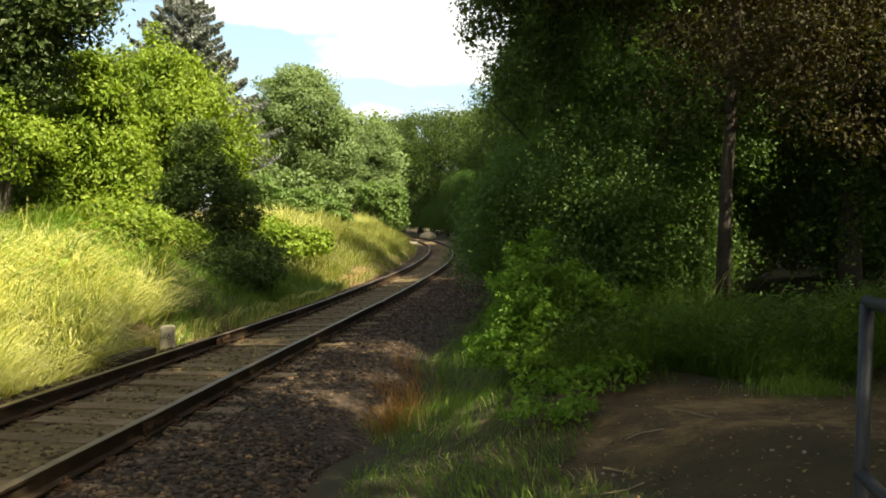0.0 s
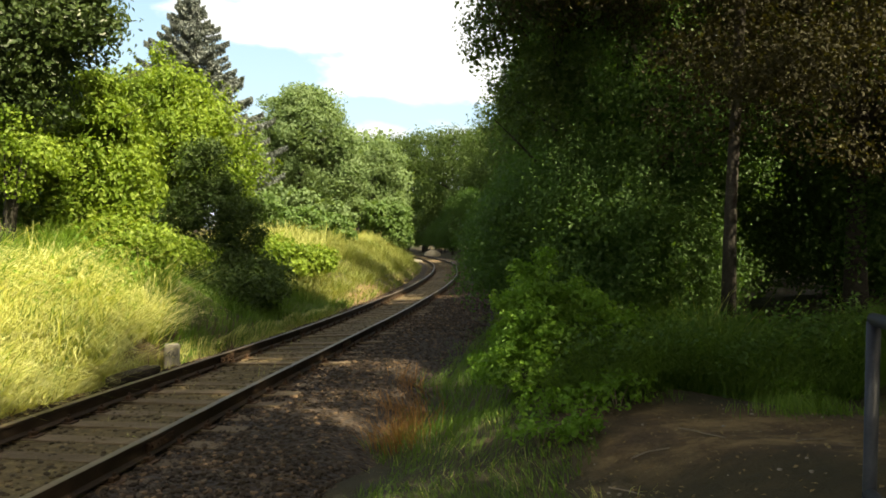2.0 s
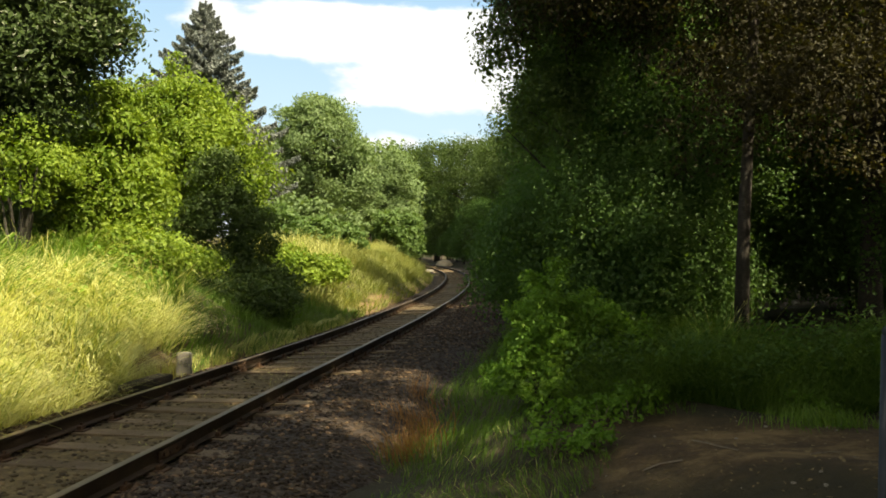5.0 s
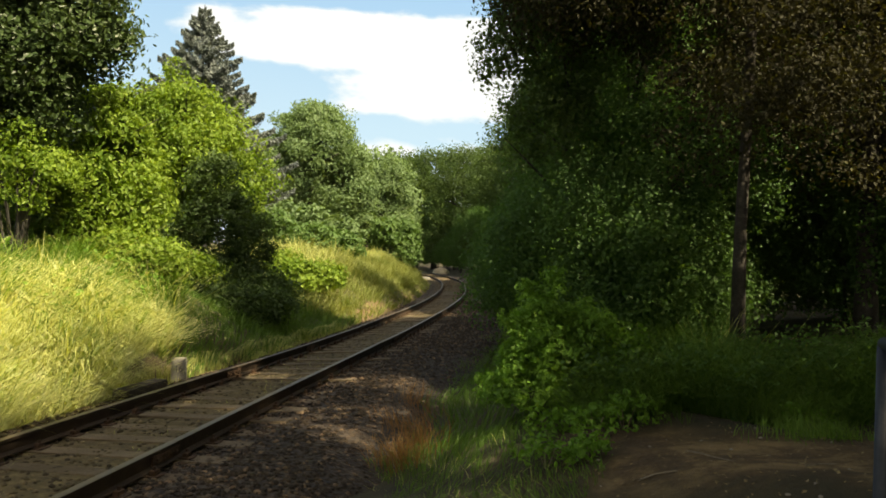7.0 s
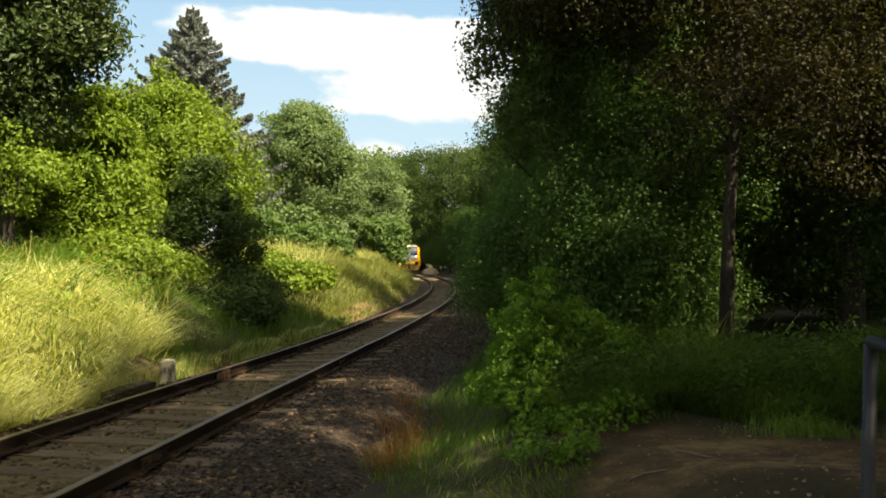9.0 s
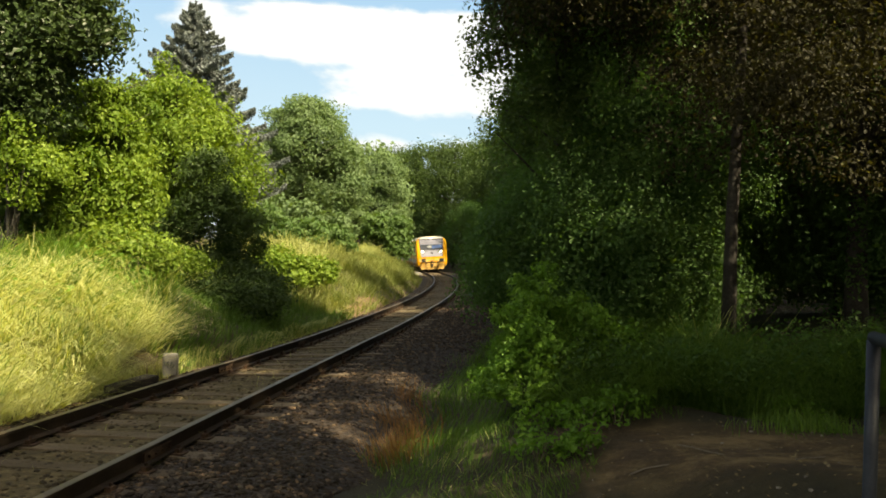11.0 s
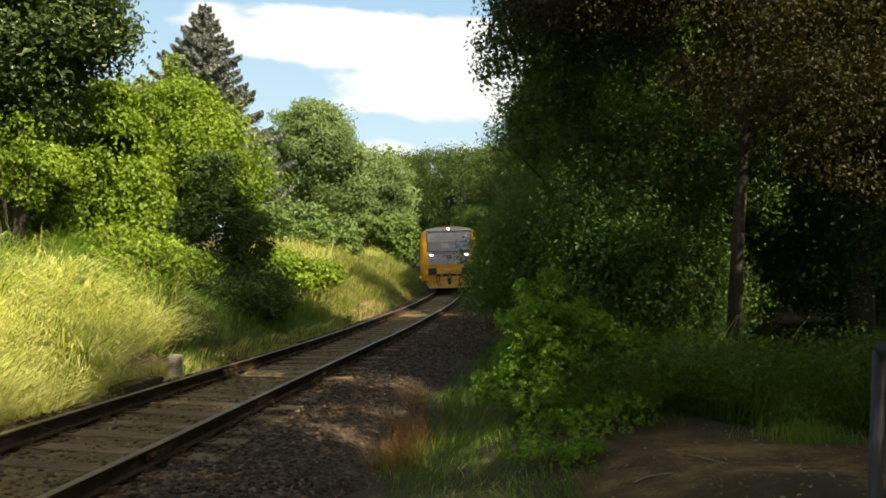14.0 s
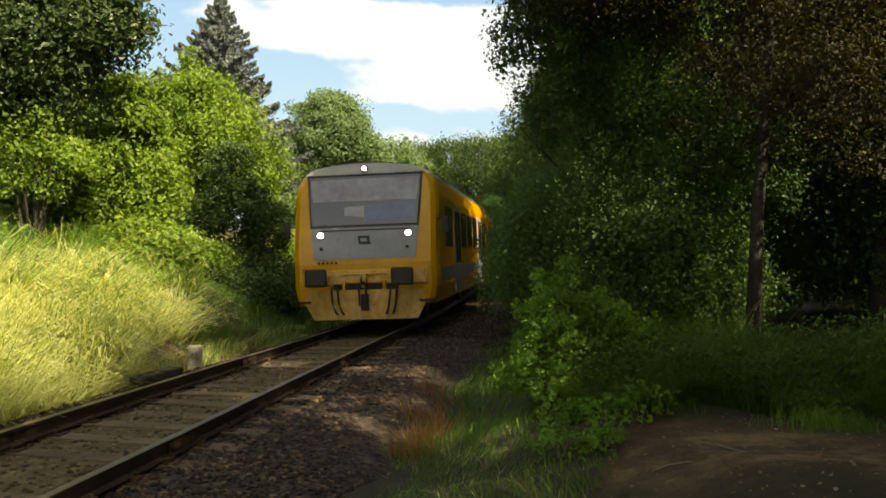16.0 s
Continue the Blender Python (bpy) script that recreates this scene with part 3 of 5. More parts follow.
# ================= trees, left of the track =================
def build_left_trees():
    broadleaf((-7.35, 14.8), 7.5, 0.12, [(0.15, -0.5, 3.6, 1.05, 1.2, 0.95), (-1.0, 0.0, 4.2, 1.6, 1.5, 1.4), (1.05, -0.5, 4.05, 0.85, 0.9, 0.6), (0.95, -0.6, 4.9, 0.95, 1.1, 0.8), (-2.0, -0.3, 3.3, 1.1, 1.0, 0.9), (0.3, -0.4, 6.3, 1.9, 1.8, 1.4), (-0.3, -0.6, 2.8, 1.25, 1.0, 0.75), (-1.9, -0.3, 2.6, 1.0, 1.0, 0.7)],
              LEAF_OAK, 0.10, 1150, 100, 0.26, 21, "tall dark green broadleaf tree overhanging the grass bank", (0.02, 0.0), limbs=3, fine=True)
    broadleaf((-6.9, 17.6), 4.2, 0.09, [(-0.25, 0, 3.5, 0.55, 0.6, 0.6), (0.1, -0.1, 2.6, 0.7, 0.8, 0.8), (0.5, -0.2, 1.6, 0.75, 0.8, 0.7), (-0.8, -0.2, 2.1, 0.95, 0.9, 0.9), (-1.5, -0.1, 1.3, 0.9, 0.8, 0.8), (0.5, -0.4, 0.7, 0.8, 0.8, 0.5), (-0.5, -0.3, 1.0, 0.9, 0.8, 0.7)],
              LEAF_BRIGHT, 0.10, 360, 130, 0.23, 22, "young maple with sunlit yellow-green leaves above the grass", limbs=9, droop=0.4, fine=True)
    broadleaf((-9.2, 19.4), 4.2, 0.10, [(0, 0, 1.6, 1.3, 1.2, 1.2), (0.3, 0, 2.9, 1.3, 1.2, 1.2), (-0.8, 0.3, 3.4, 1.2, 1.2, 1.3)],
              LEAF_BRIGHT, 0.10, 240, 84, 0.25, 23, "leafy sunlit young tree among the bank's bushes", limbs=8)
    broadleaf((-7.6, 24.6), 6.0, 0.11, [(0, 0, 3.8, 1.5, 1.4, 1.5), (-0.6, 0, 5.2, 1.0, 1.0, 1.0), (0.8, 0.2, 4.6, 0.9, 0.9, 1.0), (1.2, 0, 2.8, 1.1, 1.0, 1.0), (-0.8, 0, 2.3, 1.4, 1.2, 1.1), (0.2, 0, 5.7, 0.7, 0.7, 0.6), (1.6, 1.0, 3.6, 0.8, 0.8, 0.9)],
              LEAF_BRIGHT, 0.115, 330, 130, 0.29, 24, "sunlit ash tree with light yellow-green foliage", limbs=9, droop=0.4, fine=True)
    broadleaf((-9.7, 30), 7.6, 0.09, [(-0.1, 0, 7.2, 0.4, 0.4, 0.7), (0.1, 0, 6.2, 0.7, 0.6, 0.8), (0, 0, 4.6, 1.1, 1.1, 1.2), (-0.9, 0, 3.6, 1.0, 1.0, 1.1)],
              LEAF_BRIGHT, 0.15, 150, 40, 0.22, 25, "slender pale green tree beside the spruce", limbs=7)
    spruce((-11.05, 38), 11.1, 5.8, 26, "tall blue-grey spruce with drooping tiered branches")
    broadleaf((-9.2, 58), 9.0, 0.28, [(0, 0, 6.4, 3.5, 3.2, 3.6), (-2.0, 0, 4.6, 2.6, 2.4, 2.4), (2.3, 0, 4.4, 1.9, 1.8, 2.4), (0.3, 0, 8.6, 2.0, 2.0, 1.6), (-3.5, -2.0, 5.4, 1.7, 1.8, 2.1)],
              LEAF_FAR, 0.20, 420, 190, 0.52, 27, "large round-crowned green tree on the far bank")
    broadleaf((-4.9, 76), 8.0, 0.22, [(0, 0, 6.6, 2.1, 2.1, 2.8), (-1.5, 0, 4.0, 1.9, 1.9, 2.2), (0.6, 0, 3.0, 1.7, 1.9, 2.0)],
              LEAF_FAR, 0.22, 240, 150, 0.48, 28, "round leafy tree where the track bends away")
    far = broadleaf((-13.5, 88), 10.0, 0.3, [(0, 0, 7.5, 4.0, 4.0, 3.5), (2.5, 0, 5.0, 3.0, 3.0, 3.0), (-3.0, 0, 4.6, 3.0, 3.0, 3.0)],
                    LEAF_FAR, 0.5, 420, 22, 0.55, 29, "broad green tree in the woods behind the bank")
    tagged(far, group="trees behind the bank")
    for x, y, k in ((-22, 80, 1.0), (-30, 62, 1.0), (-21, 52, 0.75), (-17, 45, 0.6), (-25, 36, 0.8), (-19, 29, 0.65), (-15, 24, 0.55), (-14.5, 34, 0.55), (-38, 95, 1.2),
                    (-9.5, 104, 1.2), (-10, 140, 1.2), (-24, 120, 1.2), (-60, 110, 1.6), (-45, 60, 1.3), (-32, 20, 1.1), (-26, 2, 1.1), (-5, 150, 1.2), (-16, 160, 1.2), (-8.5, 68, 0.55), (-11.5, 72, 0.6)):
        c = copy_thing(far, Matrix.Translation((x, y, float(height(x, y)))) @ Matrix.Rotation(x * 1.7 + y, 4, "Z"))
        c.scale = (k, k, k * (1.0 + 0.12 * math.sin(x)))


def build_left_shrubs():
    shrub((-6.95, 13.9), [(0, 0, 2.3, 0.8, 0.6, 0.45), (-0.6, 0.1, 2.0, 0.7, 0.6, 0.5), (0.5, 0, 1.9, 0.6, 0.6, 0.4), (-0.2, 0, 1.3, 0.6, 0.5, 0.4)],
          LEAF_BRIGHT, 0.075, 90, 60, 0.17, 48, "leafy sapling with light green leaves under the tall tree", droop=0.4)
    shrub((-5.6, 16.2), [(0, 0, 0.75, 0.75, 0.6, 0.38), (0.7, 0.2, 0.55, 0.6, 0.5, 0.32), (-0.6, 0, 0.9, 0.6, 0.5, 0.35)],
          LEAF_BRIGHT, 0.085, 150, 40, 0.15, 49, "yellow-green bush at the end of the tall grass")
    # The two foremost low lobes are added dark leaves where shaded grass lies.
    shrub((-5.85, 22.7), [(0.1, -0.4, 0.8, 1.4, 1.3, 0.9), (0.7, -1.6, 0.45, 1.2, 1.3, 0.6), (1.2, -0.6, 0.6, 0.9, 1.0, 0.7), (0.8, -2.9, 0.4, 1.0, 0.9, 0.55), (1.5, -1.9, 0.35, 0.8, 0.9, 0.45), (-0.1, 0, 2.3, 1.05, 0.9, 1.1), (-0.3, 0, 3.5, 0.7, 0.6, 0.8), (0.7, -0.2, 1.9, 0.7, 0.7, 0.8), (-1.0, 0, 1.7, 0.8, 0.7, 0.9)],
          LEAF_DEEP, 0.105, 1150, 32, 0.19, 41, "dark green dense shrub standing in shade by the track")
    shrub((-4.7, 29.0), [(0, -0.3, 0.7, 1.1, 0.9, 0.6), (0.7, -0.2, 0.8, 0.7, 0.7, 0.5), (-0.8, 0.1, 1.0, 0.8, 0.8, 0.6)],
          LEAF_BRIGHT, 0.12, 200, 44, 0.18, 42, "low sunlit bush at the foot of the bank")
    shrub((-6.9, 43), [(0, 0, 0.9, 1.9, 1.3, 0.9), (1.5, 1, 0.7, 1.3, 1.0, 0.7), (-1.8, 0, 1.3, 1.5, 1.2, 1.1)],
          LEAF_MID, 0.24, 260, 20, 0.24, 43, "light green bushes along the bank's crest")
    shrub((-3.5, 67), [(0, 0, 1.4, 1.5, 1.5, 1.4), (-0.8, -1, 2.4, 1.4, 1.4, 1.3), (0.5, 0, 2.6, 0.9, 1.0, 1.0), (0.7, 0, 0.8, 1.0, 1.0, 0.9)],
          LEAF_MID, 0.28, 330, 20, 0.30, 44, "sunlit bush crowding the bend of the track")
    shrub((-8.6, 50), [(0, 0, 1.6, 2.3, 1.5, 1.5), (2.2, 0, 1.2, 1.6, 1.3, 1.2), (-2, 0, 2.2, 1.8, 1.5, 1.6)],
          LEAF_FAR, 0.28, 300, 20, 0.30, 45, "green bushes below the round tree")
    shrub((-7.6, 20.3), [(0, 0, 0.7, 1.2, 0.8, 0.8), (-1.3, 0, 0.8, 1.1, 0.8, 0.8), (1.1, 0, 0.6, 0.8, 0.7, 0.6)],
          LEAF_MID, 0.15, 240, 22, 0.18, 46, "bramble thicket under the young trees")
    shrub((-8.6, 16.4), [(0, 0, 0.8, 1.0, 0.8, 0.6), (-1.2, 0, 0.9, 0.9, 0.8, 0.6)],
          LEAF_MID, 0.13, 170, 22, 0.16, 47, "green undergrowth at the top of the grass bank")


# ================= trees, right of the track =================
def build_right_trees():
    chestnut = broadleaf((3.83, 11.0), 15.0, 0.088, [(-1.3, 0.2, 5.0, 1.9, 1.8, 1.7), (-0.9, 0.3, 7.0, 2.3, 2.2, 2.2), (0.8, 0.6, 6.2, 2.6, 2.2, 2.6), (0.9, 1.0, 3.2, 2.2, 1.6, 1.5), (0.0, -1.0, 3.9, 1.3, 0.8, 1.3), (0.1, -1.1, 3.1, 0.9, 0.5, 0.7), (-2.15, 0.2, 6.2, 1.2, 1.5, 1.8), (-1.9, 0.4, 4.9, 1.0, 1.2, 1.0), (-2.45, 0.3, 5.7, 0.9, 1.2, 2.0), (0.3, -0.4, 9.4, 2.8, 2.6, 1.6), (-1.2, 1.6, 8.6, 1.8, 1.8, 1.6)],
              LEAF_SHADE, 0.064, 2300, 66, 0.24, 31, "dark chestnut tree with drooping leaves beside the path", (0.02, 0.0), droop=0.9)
    # Unseen crown above the view, added to shade the hollow left of the track.
    foliage("upper_crown", [(0.2, 0.4, 12.0, 2.3, 2.3, 2.0), (0.0, 1.2, 14.8, 2.4, 2.3, 1.9), (0.4, 1.8, 17.0, 2.2, 2.0, 1.6), (0.0, -2.5, 12.4, 1.8, 1.8, 1.2), (1.8, 0.4, 13.4, 2.0, 2.0, 1.8)], LEAF_DARK, chestnut, 0.19, 390, 44, 0.42, 37)
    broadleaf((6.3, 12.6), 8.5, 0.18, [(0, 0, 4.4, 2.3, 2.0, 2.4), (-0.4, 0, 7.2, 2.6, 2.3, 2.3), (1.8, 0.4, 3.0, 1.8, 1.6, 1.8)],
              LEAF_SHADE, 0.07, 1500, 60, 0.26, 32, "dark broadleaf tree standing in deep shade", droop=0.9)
    # Lobes above 9 m lie out of view, added to shade the track.
    edge_tree = broadleaf((3.65, 17.0), 12.0, 0.16, [(-0.9, 0, 4.0, 1.7, 1.8, 2.2), (-0.6, 0, 6.6, 1.9, 1.9, 2.2), (0.2, 0, 9.0, 2.2, 2.2, 1.5), (-1.1, 0, 10.4, 2.1, 2.1, 1.6), (1.2, 0, 3.0, 2.2, 1.8, 2.0), (-0.5, -0.2, 1.8, 1.5, 1.5, 1.4), (1.0, 1.8, 7.2, 2.0, 2.0, 1.6), (2.0, 0.8, 9.4, 2.2, 2.2, 1.6), (-1.3, -2.4, 7.4, 1.2, 1.5, 1.4), (-0.5, -3.2, 9.3, 1.7, 1.7, 1.5)],
              LEAF_WOOD, 0.078, 2300, 60, 0.28, 33, "dark green tree at the edge of the wood", droop=0.7)
    # Another added, unseen crown; its shadow falls beyond the rails.
    foliage("upper_crown", [(0.2, -0.4, 12.6, 2.2, 2.2, 1.7), (0.3, -1.0, 15.0, 2.0, 2.0, 1.6)], LEAF_DARK, edge_tree, 0.19, 200, 44, 0.42, 38)
    # Canopy over the top of the view, added only for its shadow.
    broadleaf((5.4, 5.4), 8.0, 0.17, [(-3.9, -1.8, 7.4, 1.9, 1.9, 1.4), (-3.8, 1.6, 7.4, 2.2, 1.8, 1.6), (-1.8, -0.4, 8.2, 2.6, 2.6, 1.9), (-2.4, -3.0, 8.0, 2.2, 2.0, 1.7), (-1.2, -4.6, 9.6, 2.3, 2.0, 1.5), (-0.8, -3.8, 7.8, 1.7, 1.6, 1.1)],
              LEAF_SHADE, 0.14, 1150, 34, 0.30, 35, "unseen overhead tree added to shade the path and near track", (-0.06, 0.0), limbs=9, droop=0.5)
    broadleaf((1.95, 12.9), 7.0, 0.07, [(-0.35, 0, 3.7, 0.85, 1.0, 0.9), (-0.55, 0, 5.0, 1.05, 1.1, 1.2), (-0.45, 0, 6.7, 1.15, 1.1, 1.3), (0.5, 0, 5.6, 1.1, 1.0, 1.8)],
              LEAF_DARK, 0.075, 640, 60, 0.20, 36, "slender dark tree leaning out towards the track", (-0.03, 0.0), limbs=8, droop=0.8)
    wood = broadleaf((8.8, 17.5), 9.0, 0.18, [(0, 0, 4.6, 2.8, 2.6, 2.8), (0.4, 0, 7.4, 2.8, 2.6, 2.2), (-0.6, 0, 2.0, 2.6, 2.2, 1.8)],
                     LEAF_DARK, 0.16, 800, 32, 0.34, 34, "dark leafy tree inside the wood", droop=0.5)
    tagged(wood, group="trees of the wood")
    # Copies near and behind the eye, and at (5.0, 27.5), are added unseen shade blockers.
    for x, y, k in ((6.2, 19.6, 1.1), (12, 13, 1.0), (10.5, 9.0, 0.9), (7.2, 31, 1.5), (12, 26, 1.3), (7.4, 39, 1.5), (8.4, 51, 1.6), (9.0, 66, 1.7), (9.2, 82, 1.7), (7.8, 58, 1.5), (8.0, 45, 1.4), (16, 38, 1.2), (16, 60, 1.3),
                    (6.6, 96, 1.2), (16, 18, 1.2), (6.4, 5.1, 0.89), (7.2, 1.6, 0.95), (7.6, -2.2, 0.95), (8.0, -6.5, 1.0), (13, 3, 1.15), (2.5, 120, 1.8), (6.5, 110, 1.7), (6, 100, 1.5), (10, 92, 1.6), (-1.5, 130, 1.9), (-6, 142, 2.0), (12, 116, 1.9), (6.0, -12, 1.3), (0.5, -12, 1.4), (-7, -18, 1.5), (3.5, -8, 1.4), (10.4, 4.8, 0.85), (5.0, 27.5, 0.95)):
        c = copy_thing(wood, Matrix.Translation((x, y, float(height(x, y)))) @ Matrix.Rotation(x * 2.3 + y, 4, "Z"))
        c.scale = (k, k, k)


def build_right_shrubs():
    shrub((1.08, 9.2), [(0.0, 0, 0.65, 0.42, 0.5, 0.45), (0.05, 0, 1.05, 0.26, 0.3, 0.3), (-0.12, -0.15, 0.3, 0.5, 0.5, 0.28), (0.5, 0.2, 0.75, 0.45, 0.5, 0.42), (0.85, 0.2, 0.5, 0.5, 0.45, 0.42), (-0.12, 0.1, 1.35, 0.09, 0.1, 0.16), (0.15, 0.1, 1.4, 0.09, 0.1, 0.18), (0.45, 0.1, 1.1, 0.1, 0.1, 0.16), (-0.3, 0, 0.95, 0.08, 0.1, 0.15), (0.75, 0.1, 0.8, 0.1, 0.1, 0.15)],
          WEED, 0.055, 420, 60, 0.075, 51, "fresh green leafy bush at the edge of the ballast", droop=0.3, fine=True)
    first = shrub((2.3, 11.9), [(0, 0, 0.9, 1.0, 0.9, 0.9), (0.2, 0, 1.9, 1.0, 0.9, 0.9), (0.8, 0.2, 1.2, 0.9, 0.9, 0.9), (-0.3, 0.4, 2.5, 0.8, 0.8, 0.7)],
                  LEAF_WOOD, 0.056, 640, 80, 0.19, 52, "dark green undergrowth shrub at the wood's edge")
    tagged(first, group="shrubs at the wood's edge")
    for x, y, k in ((3.3, 12.3, 1.1), (2.7, 13.2, 1.25), (2.3, 15.2, 1.15), (2.75, 19.5, 1.25), (3.3, 24.5, 1.4), (4.2, 31, 1.5), (1.75, 13.4, 0.6), (2.0, 16.8, 0.65), (2.2, 104, 1.6), (0.9, 114, 1.5), (5.5, 100, 2.0), (5.3, 38, 1.6), (6.3, 46, 1.8), (7.0, 56, 2.0), (7.0, 67, 2.1), (6.2, 79, 2.1), (5.0, 92, 2.2), (3.6, 108, 2.4), (4.0, 13.4, 1.2), (11.5, 15, 1.5), (13.5, 15, 1.6), (7.8, 15.5, 1.3), (6.8, 14.2, 1.3), (8.8, 13.6, 1.3), (10, 19, 1.8), (5.6, 17.5, 1.4), (14, 21, 2.0), (7.4, 25, 1.8), (-4.5, 134, 3.2), (0.5, 126, 3.2), (6, 118, 3.2), (-10, 152, 3.2), (-0.9, 125, 2.0), (-4.0, 133, 2.0), (1.6, 117, 1.8), (-7.6, 142, 2.2), (-9.2, 112, 1.8), (-9, 71, 1.4), (-12, 66, 1.5), (-13, 58, 1.5), (-15, 50, 1.5), (12, 100, 3)):
        c = copy_thing(first, Matrix.Translation((x, y, float(height(x, y)) - 0.1)) @ Matrix.Rotation(x * 3.1 + y, 4, "Z"))
        c.scale = (k, k, k)


def clear(x, y):
    """Away from the marker stone and the old timber, which stand free of grass."""
    return ~(((x > -4.75) & (x < -3.6) & (y > 12.3) & (y < 14.0)) | ((x > -4.5) & (x < -3.4) & (y > 10.3) & (y < 12.8)))


def bank_end(y):
    """Where the tall grass of the bank gives way to the shaded hollow."""
    return np.interp(y, [8, 13, 17, 20], [-0.335, -0.328, -0.312, -0.305])


def build_grass():
    x, y = scatter(62000, 4.5, 24, -8.5, -1.75, 61, -1.0)
    k = (x / y < bank_end(y) + 0.012 * np.sin(9 * y)) & clear(x, y)
    k &= (x - line_x(y) < -3.0 + 0.4 * np.sin(2 * y)) | (np.sin(37.7 * x + 91.3 * y) > 0.1)
    x, y = x[k], y[k]
    blades("meadow_grass", x, y, 0.78, 0.013, GRASS_SUN, 61, "tall sunlit meadow grass covering the bank", 0.5, (0.18, -0.1))
    x, y = scatter(14000, 4.5, 24, -8.0, -1.8, 62, -0.6)
    k = (x / y < bank_end(y) + 0.012 * np.sin(9 * y)) & clear(x, y)
    k &= (x - line_x(y) > -3.9 + 0.5 * np.sin(1.7 * y)) | (np.sin(53.1 * x + 71.7 * y) > 0.75)
    x, y = x[k], y[k]
    blades("seeding_grass", x, y, 0.92, 0.013, GRASS_DRY, 62, "pale straw-coloured seed stalks among the meadow grass", 1.0, (0.15, -0.12))
    x, y = scatter(3200, 5, 22, -7.0, -1.9, 72, 0.1)
    k = (x / y < bank_end(y)) & clear(x, y) & (x - line_x(y) > -4.3)
    blades("drooping_grass", x[k], y[k], 1.05, 0.013, GRASS_DRY, 72, "long pale drooping grass stalks over the bank", 1.3, (0.3, -0.2))
    x, y = scatter(8200, 5, 24, -8.5, -2.8, 73, 0.3)
    k = x / y < bank_end(y)
    x, y = x[k], y[k]
    gg = np.random.default_rng(73)
    pts = np.stack([x, y, height(x, y) + gg.uniform(0.15, 0.8, len(x))], 1)
    v, f = leaves_at(np.repeat(pts, 4, 0) + gg.normal(0, 0.07, (len(pts) * 4, 3)), 0.10, gg, 0.6)
    tagged(mesh_object("meadow_herbs", v.tolist(), f.tolist(), WEED, None, "leafy green herbs growing among the tall grass"), category="herbs", kind="stuff")
    x, y = scatter(16000, 25, 66, -4.9, -2.4, 78, -1.6)
    blades("bank_foot_grass", x, y, 0.55, 0.022, GRASS_BANK, 78, "olive grass at the foot of the far bank", 0.5, (0.1, -0.1))
    x, y = scatter(30000, 24, 66, -9.5, -4.4, 63, -1.6)
    blades("bank_grass", x, y, 0.70, 0.026, GRASS_BANK, 63, "sunlit rough grass on the far bank", 0.4, (0.1, -0.1))
    x, y = scatter(18000, 26, 66, -9.0, -4.8, 64, -0.8)
    blades("bank_seed_grass", x, y, 0.95, 0.022, GRASS_DRY, 64, "straw-coloured grass tops on the far bank", 0.35, (0.1, -0.1))
    g = np.random.default_rng(65)
    x, y = g.uniform(1.3, 7.0, 42000), g.uniform(8.0, 12.0, 42000)
    k = ((x < 3.7) | (y < 9.6)) & (y > 8.2 + 0.25 * np.sin(3 * x) - 0.12 * (x - 3)) & (np.hypot(x - 0.95, y - 9.2) > 0.5)
    blades("lush_grass", x[k], y[k], 0.62, 0.008, GRASS_SHADE, 65, "tall lush green grass growing in the shade", 0.95, (0.05, -0.15))
    hx, hy = g.uniform(1.3, 5.6, 2600), g.uniform(8.3, 10.4, 2600)
    pts = np.stack([hx, hy, height(hx, hy) + g.uniform(0.1, 0.62, 2600)], 1)
    v, f = leaves_at(np.repeat(pts, 5, 0) + g.normal(0, 0.07, (13000, 3)), 0.06, g, 0.6)
    tagged(mesh_object("shade_herbs", v.tolist(), f.tolist(), LEAF_WOOD, None, "soft green herbs among the shaded tall grass"), category="herbs", kind="stuff")
    x, y = g.uniform(-0.6, 2.4, 9000), g.uniform(4.0, 9.5, 9000)
    k = ((x - line_x(y)) > 2.75 + 0.2 * np.sin(2.7 * y)) & ~((x > 1.15 + 0.2 * np.sin(4 * y)) & (y < 7.9))
    blades("verge_grass", x[k], y[k], 0.13, 0.007, GRASS_SHADE, 66, "short grass along the path's verge", 0.6, (0.0, 0.0))
    x, y = g.uniform(-0.6, 1.5, 700), g.uniform(4.0, 9.5, 700)
    k = ((x - line_x(y)) > 2.6) & (np.sin(3 * x + y) + np.sin(4 * y - x) > -0.2)
    blades("verge_straw", x[k], y[k], 0.12, 0.006, GRASS_DRY, 75, "thin dry straw among the short grass", 1.2, (0.0, 0.0))
    x, y = scatter(28000, 4.6, 15, -4.0, -1.65, 76, -1.2)
    k = (x / y < bank_end(y)) & clear(x, y)
    blades("straw_grass", x[k], y[k], 0.62, 0.014, GRASS_STRAW, 76, "flattened pale straw at the foot of the bank", 1.3, (0.1, -0.1))
    x, y = g.normal(3.3, 0.28, 520), g.normal(7.35, 0.16, 520)
    blades("path_edge_grass", x, y, 0.15, 0.007, GRASS_SUN, 67, "yellowish grass tufts at the edge of the bare path", 0.7, (0.0, -0.1))
    x, y = g.normal(-0.36, 0.17, 800), g.uniform(8.4, 12.0, 800)
    blades("rusty_grass", x, y, 0.40, 0.008, GRASS_RUST, 68, "rust-brown dry grass at the ballast's edge", 0.35, (-0.05, 0.0))
    x = np.concatenate([g.uniform(1.9, 3.4, 110), g.uniform(4.0, 5.2, 50)])
    y = g.uniform(9.6, 10.4, 160)
    blades("tall_stalks", x, y, 1.0, 0.005, GRASS_DRY, 74, "pale tall grass stalks at the wood's edge", 0.6, (0.1, -0.1))
